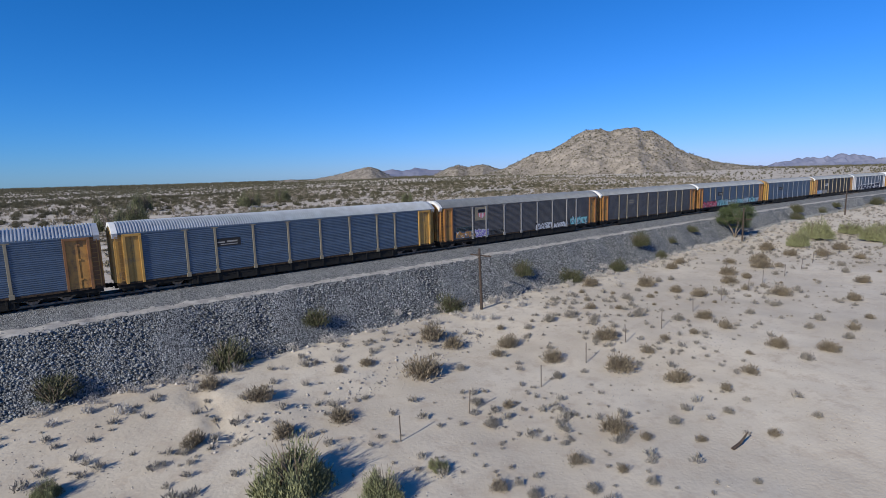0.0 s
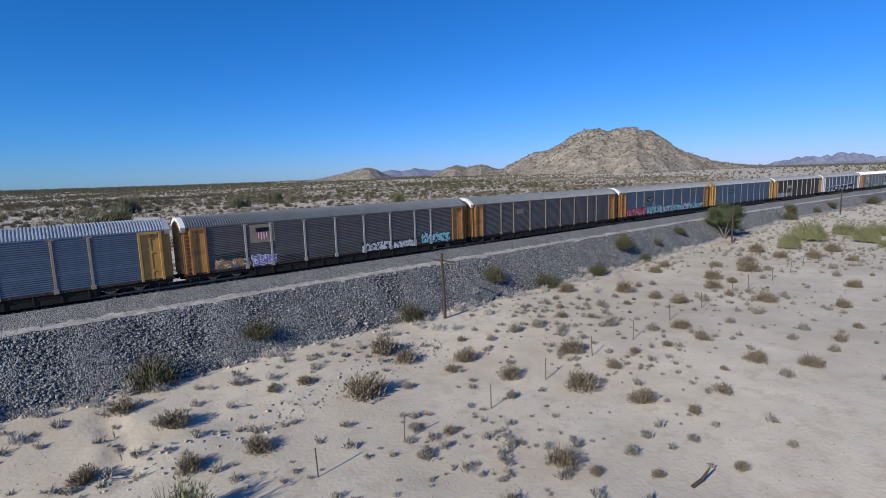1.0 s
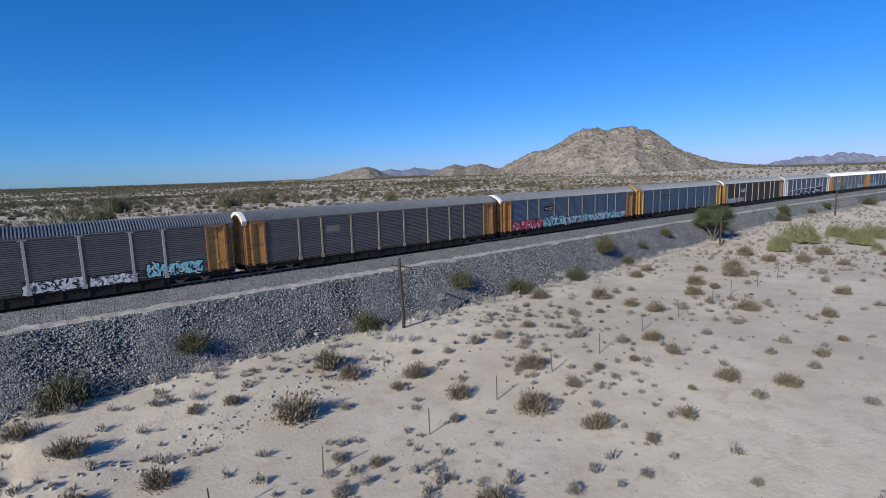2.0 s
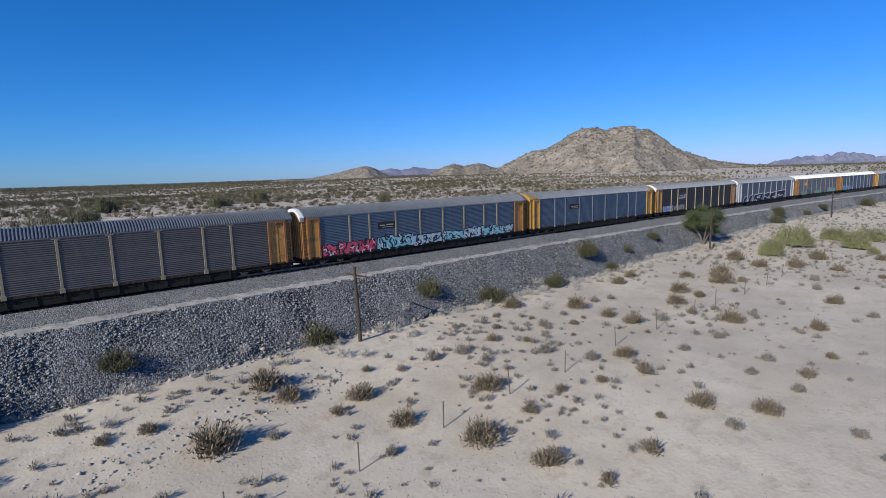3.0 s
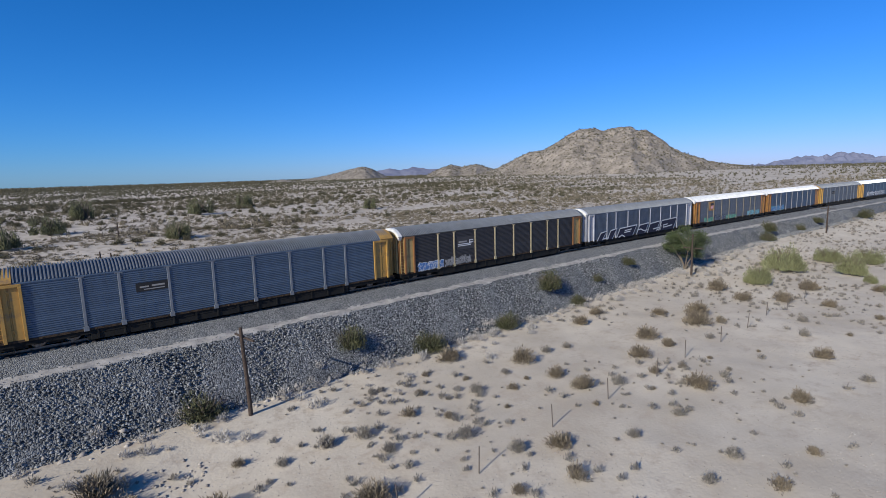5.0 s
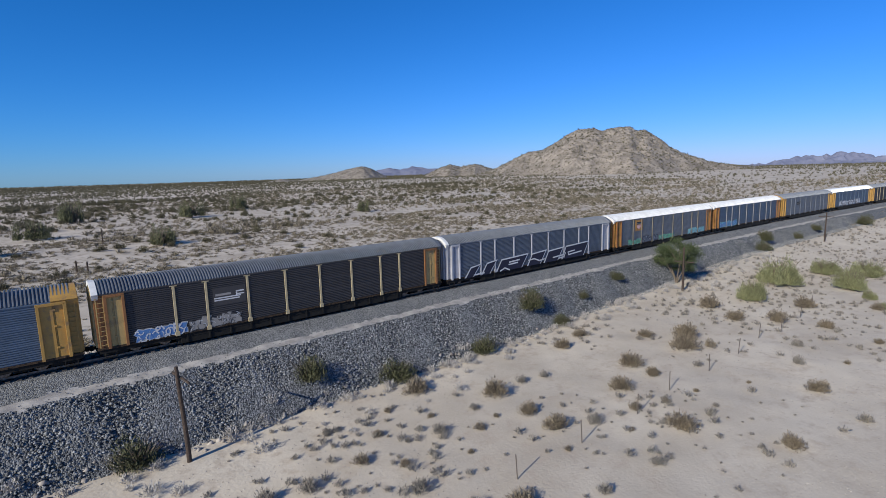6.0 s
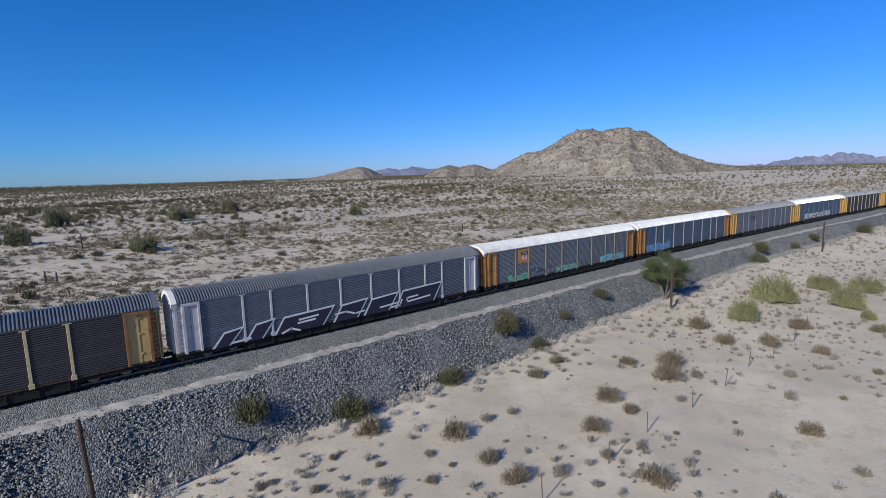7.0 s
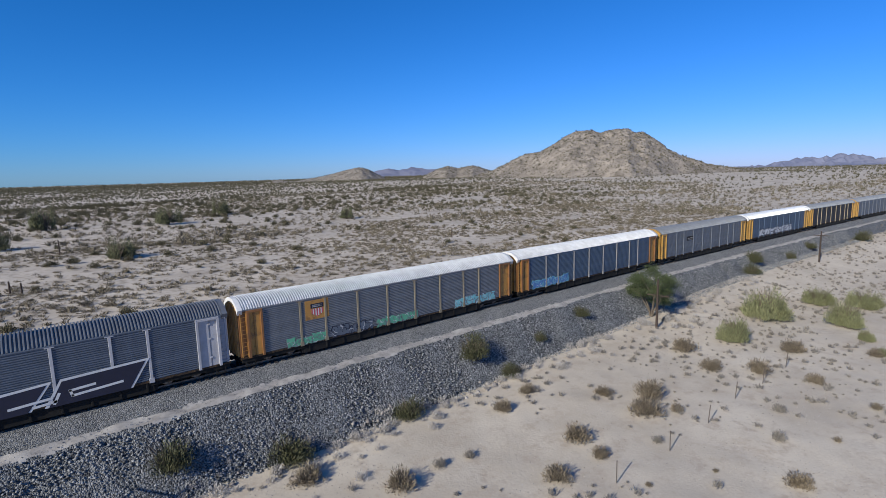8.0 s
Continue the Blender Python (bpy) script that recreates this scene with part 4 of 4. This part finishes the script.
def plant(name, me, label, x, y, size, rng, group, category="shrub", flat=1.0):
    ob = tagged(new(name, me), label, category, group)
    ob.matrix_basis = pose(x, y, bank(x, y) - 0.02, 0, 0, rng.uniform(0, 360)) @ Matrix.Diagonal((size, size, size * flat * rng.uniform(0.85, 1.15), 1))
    return ob


BROOM = [(97.6, -16.9, 4.9), (109.3, -16.1, 7.3), (120.7, -18.4, 4.6), (112.1, -23.5, 5.6), (123.2, -22.8, 5.2), (107.6, -26.0, 2.4), (103.1, -28.3, 1.9), (10.9, -23.3, 4.7), (16.6, -26.2, 1.3), (13.5, -26.5, 2.6), (2.5, -16.2, 1.7)]
CREOSOTE = [(20.3, -6.1, 2.8), (33.4, -7.3, 3.5), (51.8, -7.1, 3.4), (61.1, -7.5, 2.8), (12.8, -7.6, 3.5), (3.2, -6.8, 3.0), (69.8, -5.3, 3.9), (78.8, -5.7, 1.9), (86.6, -5.0, 2.3), (72.7, -7.5, 2.5), (44.8, -5.8, 3.1), (133.5, -5.9, 3.6), (128.0, -7.6, 3.0), (146.5, -7.2, 2.6), (158.0, -7.0, 2.8), (182.0, -10.5, 4.0)]
DRY_NEAR = [(8.6, -16.1, 1.8), (10.8, -10.5, 2.1), (12.4, -18.3, 1.8), (12.7, -14.0, 2.4), (15.6, -18.7, 2.2), (22.8, -16.6, 3.5), (25.8, -29.6, 2.1), (27.2, -12.3, 3.2), (28.0, -13.8, 2.3), (31.3, -16.7, 2.3), (31.4, -20.9, 2.2), (33.3, -25.1, 2.9), (34.1, -28.8, 2.2), (37.4, -21.3, 2.8), (43.9, -31.1, 1.9), (45.5, -33.8, 1.9), (47.5, -24.4, 2.2), (51.3, -10.2, 2.8), (54.8, -20.8, 2.4)]
DRY_MID = [(55.1, -18.1, 2.0), (55.6, -14.4, 2.7), (60.7, -26.1, 2.5), (63.1, -31.4, 1.9), (63.2, -20.3, 2.4), (67.3, -20.4, 1.9), (67.4, -11.5, 2.2), (68.1, -18.0, 2.8), (71.1, -10.8, 2.0), (73.3, -29.9, 2.3), (75.0, -19.5, 3.5), (75.5, -15.3, 2.1), (77.9, -18.1, 3.5), (87.4, -18.7, 2.6), (90.0, -22.0, 2.8), (90.7, -14.8, 3.7), (91.0, -26.1, 2.0), (98.3, -22.0, 3.4), (102.6, -27.8, 2.2)]
GREY_NEAR = [(17.6, -29.1, 1.3), (18.4, -30.4, 1.0), (18.5, -13.1, 1.3), (20.6, -31.8, 1.0), (20.6, -13.3, 1.7), (21.4, -24.8, 1.4), (21.9, -30.0, 1.2), (22.7, -22.3, 1.2), (22.8, -31.8, 0.9), (22.9, -33.2, 0.9), (23.8, -23.8, 1.2), (25.6, -17.5, 1.1), (26.2, -31.1, 1.0), (26.4, -36.1, 0.6), (28.2, -32.9, 0.9), (28.9, -31.2, 1.1), (29.3, -17.3, 1.5), (29.3, -23.1, 1.2), (31.3, -35.1, 1.1), (32.1, -32.6, 0.9), (33.5, -13.6, 1.1), (34.6, -36.1, 0.8), (34.8, -31.4, 1.2), (35.3, -15.2, 1.1)]
GREY_MID = [(37.0, -25.1, 1.5), (37.9, -15.4, 1.7), (38.1, -31.5, 1.7), (40.0, -16.0, 1.6), (40.1, -24.7, 1.3), (40.3, -18.3, 1.5), (41.2, -30.3, 0.8), (42.7, -33.3, 1.3), (42.8, -25.8, 1.3), (43.4, -11.3, 1.1), (43.4, -15.8, 1.5), (44.4, -20.1, 1.7), (45.2, -17.7, 1.2), (45.5, -23.2, 1.6), (45.7, -26.9, 1.7), (45.8, -37.6, 1.1), (45.8, -13.8, 1.1), (46.8, -15.6, 0.7), (48.0, -11.5, 0.9), (48.9, -16.2, 1.5), (48.9, -19.1, 0.7), (49.3, -34.1, 1.2), (49.8, -14.1, 0.8), (50.0, -31.4, 1.1)]
GREY_FAR = [(51.1, -17.5, 1.3), (51.3, -26.7, 1.3), (52.0, -33.8, 1.6), (52.8, -15.2, 1.1), (53.1, -17.1, 0.7), (53.2, -31.2, 1.4), (53.2, -22.9, 0.7), (55.7, -27.1, 1.2), (56.5, -33.9, 1.2), (57.4, -21.9, 1.7), (58.1, -24.1, 0.7), (58.7, -14.3, 1.3), (60.8, -22.8, 1.4), (60.9, -14.7, 1.3), (63.2, -23.7, 0.8), (65.2, -26.2, 0.7), (66.7, -24.2, 0.7), (70.0, -33.4, 1.4), (71.2, -26.1, 0.6), (71.8, -22.0, 1.1), (77.1, -20.7, 1.6), (78.0, -27.3, 1.6), (80.7, -30.0, 0.9), (82.7, -25.9, 1.5), (88.5, -30.5, 1.5)]


def build_plants():
    rng = random.Random(21)
    broom = [shrub_mesh("broom_bush", 31 + i, 9000, 0.042, 0.5, 0.5, 0.6, 0.5, YELLOW_GREEN, 60, ragged=12) for i in range(3)]
    for i, (x, y, s) in enumerate(BROOM):
        plant("broom_bush", broom[i % 3], "dense yellow-green desert broom bush on sand", x, y, s * 0.85, rng, "yellow-green bushes", "bush", 1.5)
    creosote = [shrub_mesh("creosote_bush", 40 + i, 2100, 0.06, 0.5, 0.52, 0.55, 0.8, OLIVE, 50) for i in range(3)]
    for i, (x, y, s) in enumerate(CREOSOTE):
        plant("creosote_bush", creosote[i % 3], "olive-green creosote bush on the ballast slope", x, y, s * 1.12, rng, "bushes on the embankment", "bush", 1.05)
    mesquite = [shrub_mesh("mesquite_bush", 45 + i, 2600, 0.06, 0.5, 0.66, 0.6, 0.6, PLAIN_GREEN, 40, ragged=7) for i in range(3)]
    for i, (x, y, s) in enumerate(((86.4, 208.0, 9.5), (55.8, 107.0, 6.0), (57.5, 112.0, 4.5), (30.7, 154.0, 8.0), (44.7, 224.0, 9.0), (20.0, 118.0, 7.0), (150.0, 165.0, 6.0), (120.0, 250.0, 9.0))):
        plant("mesquite_bush", mesquite[i % 3], "large dark green mesquite bush alone on the plain", x, y, s * 1.25, rng, "large bushes on the plain", "bush", 1.45)
    dry = [shrub_mesh("dry_shrub", 50 + i, 1000, 0.075, 0.46, 0.44, 0.55, 0.8, DRY, 80, DRY) for i in range(3)]
    for i, (x, y, s) in enumerate(DRY_NEAR + DRY_MID):
        plant("dry_shrub", dry[i % 3], "low dry brown desert shrub on sand", x, y, s, rng, "dry shrubs on the sand")
    grey = [shrub_mesh("grey_shrub", 60 + i, 480, 0.095, 0.46, 0.48, 0.55, 0.8, GREY_TWIG if i % 2 else DRY, 34, GREY_TWIG) for i in range(4)]
    for i, (x, y, s) in enumerate(GREY_NEAR + GREY_MID + GREY_FAR):
        plant("grey_shrub", grey[i % 4], "small grey-brown twiggy shrub on sand", x, y, s, rng, "grey shrubs on the sand")


def build_tree(x, y, height, spread):
    rng = random.Random(77)
    tree = tagged(new("palo_verde_tree"), "green palo verde tree with a round crown beside the embankment", "tree")
    bm = bmesh.new()
    tips = []
    for i in range(5):
        a = i * math.tau / 5 + rng.uniform(-0.3, 0.3)
        k = Vector((0.25 * math.cos(a), 0.25 * math.sin(a), 0.7))
        m = Vector((spread * 0.25 * math.cos(a), spread * 0.25 * math.sin(a), height * 0.42))
        tube(bm, (0.03 * math.cos(a), 0.03 * math.sin(a), -0.2), k, 0.13, 0.09, 7)
        tube(bm, k, m, 0.09, 0.06, 6)
        for j in range(4):
            b = a + rng.uniform(-0.9, 0.9)
            tip = Vector((spread * 0.45 * math.cos(b), spread * 0.45 * math.sin(b), height * rng.uniform(0.5, 0.92)))
            tube(bm, m, tip, 0.05, 0.015, 5)
            tips.append(tip)
    part("trunk", finish(bm, "trunk"), BARK, tree)
    verts, faces = [], []
    for tip in tips * 3:
        c = tip * rng.uniform(0.6, 1.05) + Vector((rng.gauss(0, 0.35), rng.gauss(0, 0.35), rng.gauss(0, 0.35)))
        for _ in range(300):
            p = c + Vector((rng.gauss(0, 0.36), rng.gauss(0, 0.36), rng.gauss(0, 0.28)))
            p.z = max(p.z, 1.5 + 0.35 * abs(math.sin(p.x * 3 + p.y * 2)))
            d = Vector((rng.uniform(-1, 1), rng.uniform(-1, 1), rng.uniform(-0.6, 1))).normalized()
            s = d.cross(Vector((rng.uniform(-1, 1), rng.uniform(-1, 1), 0.3))).normalized()
            n = len(verts)
            verts += [p - s * 0.035, p + s * 0.035, p + d * 0.2]
            faces.append((n, n + 1, n + 2))
    part("crown", mesh_from("crown", verts, faces, GREEN), GREEN, tree)
    tree.matrix_basis = pose(x, y, bank(x, y))


def scatter(name, label, category, templates, places, material):
    """Joins many copies of small shapes: places are x, y, z, size, turn."""
    all_v, all_f, count = [], [], 0
    for i, (x, y, z, s, a) in enumerate(places):
        v, f = templates[i % len(templates)]
        c, q = math.cos(a), math.sin(a)
        w = np.empty_like(v)
        w[:, 0] = x + s * (c * v[:, 0] - q * v[:, 1])
        w[:, 1] = y + s * (q * v[:, 0] + c * v[:, 1])
        w[:, 2] = z + s * v[:, 2]
        all_v.append(w)
        all_f.append(f + count)
        count += len(v)
    ob = new(name, big_mesh(name, np.concatenate(all_v), np.concatenate(all_f), material))
    return tagged(ob, label, category, kind="stuff")


def stone_shape(seed):
    rng = random.Random(seed)
    v = np.array([(rng.uniform(0.7, 1.1), rng.uniform(-0.2, 0.2), 0.1), (-rng.uniform(0.7, 1.1), 0, 0.1), (0.1, rng.uniform(0.6, 1.0), 0), (0, -rng.uniform(0.6, 1.0), 0.1), (rng.uniform(-0.3, 0.3), rng.uniform(-0.3, 0.3), rng.uniform(0.5, 0.9)), (0, 0, -0.5)])
    f = np.array([(0, 2, 4), (2, 1, 4), (1, 3, 4), (3, 0, 4), (2, 0, 5), (1, 2, 5), (3, 1, 5), (0, 3, 5)])
    return v, f


def tuft_shape(seed, count, size, height=0.5, upright=0.7):
    rng = random.Random(seed)
    v, f = leaf_cloud(rng, count, size, 0.5, height, 0.5, upright)
    return np.array([tuple(p) for p in v]), np.array(f)


def build_scatter():
    rng = random.Random(5)
    stones = [stone_shape(i) for i in range(9)]
    places = []
    for _ in range(30000):
        x, d = -8 + 190 * rng.random() ** 1.2, 3.9 + 3.4 * rng.random()
        y = track_y(x) - d
        places.append((x, y, bank(x, y) + 0.02, rng.uniform(0.05, 0.15), rng.uniform(0, 6.3)))
    for _ in range(2400):
        x, d = -8 + 120 * rng.random(), 2.3 + 1.7 * rng.random()
        y = track_y(x) - d
        places.append((x, y, bank(x, y) + 0.01, rng.uniform(0.025, 0.07), rng.uniform(0, 6.3)))
    scatter("ballast_stones", "loose coarse grey ballast stones on the slope", "stones", stones, places, STONE)
    places = []
    for _ in range(240):
        x = rng.uniform(-6, 110)
        y = track_y(x) - 7.4 + rng.gauss(0, 0.5)
        places.append((x, y, bank(x, y), rng.uniform(0.1, 0.34), rng.uniform(0, 6.3)))
    for _ in range(260):
        x = rng.uniform(9, 32)
        y = -15.2 + 0.18 * (x - 20) + rng.gauss(0, 0.8)
        places.append((x, y, bank(x, y), rng.uniform(0.05, 0.18), rng.uniform(0, 6.3)))
    while len(places) < 8500:
        x, y = rng.uniform(0, 95), rng.uniform(-38, -9)
        if noise.noise((x * 0.13, y * 0.13, 6.1)) < rng.uniform(-0.15, 0.5):
            continue
        places.append((x, y, bank(x, y), rng.uniform(0.02, 0.065), rng.uniform(0, 6.3)))
    scatter("toe_rocks", "pale loose rocks along the foot of the embankment", "rocks", stones, places, BOULDER)
    tufts = [tuft_shape(100 + i, 70, 0.2) for i in range(6)]
    places = []
    while len(places) < 3000:
        x, y = rng.uniform(0, 240), rng.uniform(-40, -8.6)
        if noise.noise((x * 0.09, y * 0.09, 3.3)) + 0.25 * (y > -14) + 0.3 * (x > 85) > rng.uniform(-0.3, 0.6) and not (x > 25 and y < -31 and rng.random() < 0.7):
            places.append((x, y, bank(x, y), 0.28 + 0.75 * rng.random() ** 1.7, rng.uniform(0, 6.3)))
    scatter("dry_tufts", "small dry grey-brown tufts dotted over the sand", "tufts", tufts, places, GREY_TWIG)
    places = []
    for _ in range(260):
        x = rng.uniform(-4, 125)
        y = track_y(x) - 7.7 + rng.gauss(0, 0.7) - (rng.random() < 0.3) * rng.uniform(0, 4)
        places.append((x, y, bank(x, y), rng.uniform(0.5, 1.6), rng.uniform(0, 6.3)))
    pale = [tuft_shape(400 + i, 150, 0.13) for i in range(5)]
    scatter("pale_tufts", "pale grey brittle shrubs along the foot of the embankment", "shrubs", pale, places, PALE_TWIG)
    # the plain beyond the railway
    small = [tuft_shape(200 + i, 42, 0.2, 0.32, 0.2) for i in range(7)]
    places = []
    while len(places) < 15000:
        x, y = rng.uniform(-30, 300), 11 + 130 * rng.random()
        if x < -0.25 * y - 10 or x > 2.2 * y + 170:
            continue
        if noise.noise((x * 0.04, y * 0.07, 1.3)) + 0.6 * noise.noise((x * 0.2, y * 0.25, 6.0)) > rng.uniform(-0.6, 0.45):
            places.append((x, y, land(x, y), rng.uniform(0.4, 1.9) * (1.8 if rng.random() < 0.07 else 1), rng.uniform(0, 6.3)))
    scatter("near_plain_shrubs", "brown rounded desert shrubs on the plain beyond the railway", "shrubs", small, places, FAR_SHRUB)
    middle = [tuft_shape(250 + i, 22, 0.32, 0.38, 0.25) for i in range(6)]
    places = []
    while len(places) < 13000:
        x, y = rng.uniform(-60, 560), 120 + 330 * rng.random()
        if x < -0.25 * y - 10 or x > 2.6 * y + 100:
            continue
        if noise.noise((x * 0.016, y * 0.035, 1.3)) + 0.6 * noise.noise((x * 0.1, y * 0.16, 6.0)) > rng.uniform(-0.5, 0.45):
            places.append((x, y, land(x, y), rng.uniform(0.8, 2.7) * (1.6 if rng.random() < 0.06 else 1), rng.uniform(0, 6.3)))
    for _ in range(4200):
        x, y = 240 + 700 * rng.random(), 14 + 130 * rng.random()
        places.append((x, y + track_y(x), land(x, y), rng.uniform(0.9, 2.5) * (1.6 if rng.random() < 0.08 else 1), rng.uniform(0, 6.3)))
    scatter("plain_shrubs", "brown and olive desert shrubs over the wide plain", "shrubs", middle, places, FAR_SHRUB)
    large = [tuft_shape(350 + i, 300, 0.12, 0.5, 0.4) for i in range(6)]
    places = []
    while len(places) < 1000:
        x, y = rng.uniform(-60, 420), 34 + 420 * rng.random() ** 0.8
        if x < -0.25 * y - 10 or x > 1.6 * y + 100:
            continue
        if noise.noise((x * 0.02, y * 0.02, 4.3)) > rng.uniform(-0.5, 0.4):
            places.append((x, y, land(x, y), rng.uniform(1.3, 3.2) + y / 120, rng.uniform(0, 6.3)))
    scatter("green_plain_shrubs", "larger olive-green bushes dotted over the wide plain", "bushes", large, places, FAR_GREEN)
    tiny = [tuft_shape(300 + i, 12, 0.6) for i in range(5)]
    places = []
    while len(places) < 34000:
        r, a = 260 + 2800 * rng.random() ** 1.6, radians(100 - 98 * rng.random() ** 1.25)
        x, y = r * math.cos(a), r * math.sin(a)
        if y < 25 or rng.random() > 0.1 + (0.3 + 0.6 * smooth_step(0.45, 1.2, a)) * smooth_step(300, 650, r):
            continue
        if noise.noise((x * 0.012, y * 0.012, 9.3)) + 0.5 * noise.noise((x * 0.05, y * 0.05, 2.0)) > rng.uniform(-0.8, 0.4):
            places.append((x, y, land(x, y), rng.uniform(0.7, 1.7) * (0.9 + r / 800), rng.uniform(0, 6.3)))
    for _ in range(3500):
        r, a = rng.uniform(1500, 4600), radians(rng.uniform(30, 100))
        x, y = r * math.cos(a), r * math.sin(a)
        places.append((x, y, land(x, y), rng.uniform(5, 11), rng.uniform(0, 6.3)))
    scatter("far_shrubs", "dense green-brown desert scrub reaching to the horizon", "scrub", tiny, places, FAR_GREEN)
    places = []
    for ridge, count, rough in ((MAIN_RIDGE, 16000, 6.0), (SECOND_RIDGE, 4000, 4.0), (THIRD_RIDGE, 4500, 4.0)):
        cx, cy, ax, ay, wide, crest = ridge
        for _ in range(count):
            a, d = rng.uniform(crest[0][0], crest[0][-1]), rng.uniform(-wide, wide * 0.4)
            x, y = cx + a * ax - d * ay, cy + a * ay + d * ax
            z = ridge_height(x, y, ridge, rough)
            if z > 2:
                places.append((x, y, z - 0.3, rng.uniform(0.7, 2.3) * (1.9 if rng.random() < 0.08 else 1), rng.uniform(0, 6.3)))
    scatter("hill_shrubs", "scattered dark shrubs on the stony hillsides", "shrubs", tiny, places, FAR_GREEN)


def dead_snag():
    bm = bmesh.new()
    tube(bm, (-0.45, 0.15, 0.02), (0.1, 0.0, 0.22), 0.09, 0.07, 7)
    tube(bm, (0.1, 0, 0.22), (0.35, -0.2, 0.75), 0.07, 0.03, 6)
    tube(bm, (0.1, 0, 0.2), (0.5, 0.1, 0.05), 0.06, 0.03, 6)
    ob = tagged(new("dead_snag", finish(bm, "dead_snag")), "dark dead branch stub lying on the sand", "dead wood")
    ob.data.materials.append(POLE)
    ob.matrix_basis = pose(28.9, -34.4, land(28.9, -34.4))


def motions():
    """The train rolls along the track towards smaller x at a steady speed."""
    speed, start = 20.25, -21.72
    for i, car in enumerate(TRAIN):
        rows = []
        for k in range(17):
            t = 0.5 * k
            x = start + PITCH * i + 0.5 * BODY - speed * t
            rows.append((t, pose(x, track_y(x), 0, 0, 0, track_turn(x))))
        walk(car, rows)


build_ground()
build_embankment()
build_track()
build_hills()
TRAIN = build_train()
utility_pole(35.8, -8.9, 5.9, -1.5, 8, 0.7)
utility_pole(94.3, -9.8, 5.7, 0, 8, 1.9)
utility_pole(148.5, -11.1, 5.6, 0, 8, 0.8)
build_fence()
build_plants()
build_tree(97.5, -7.4, 6.3, 5.3)
dead_snag()
build_scatter()
motions()
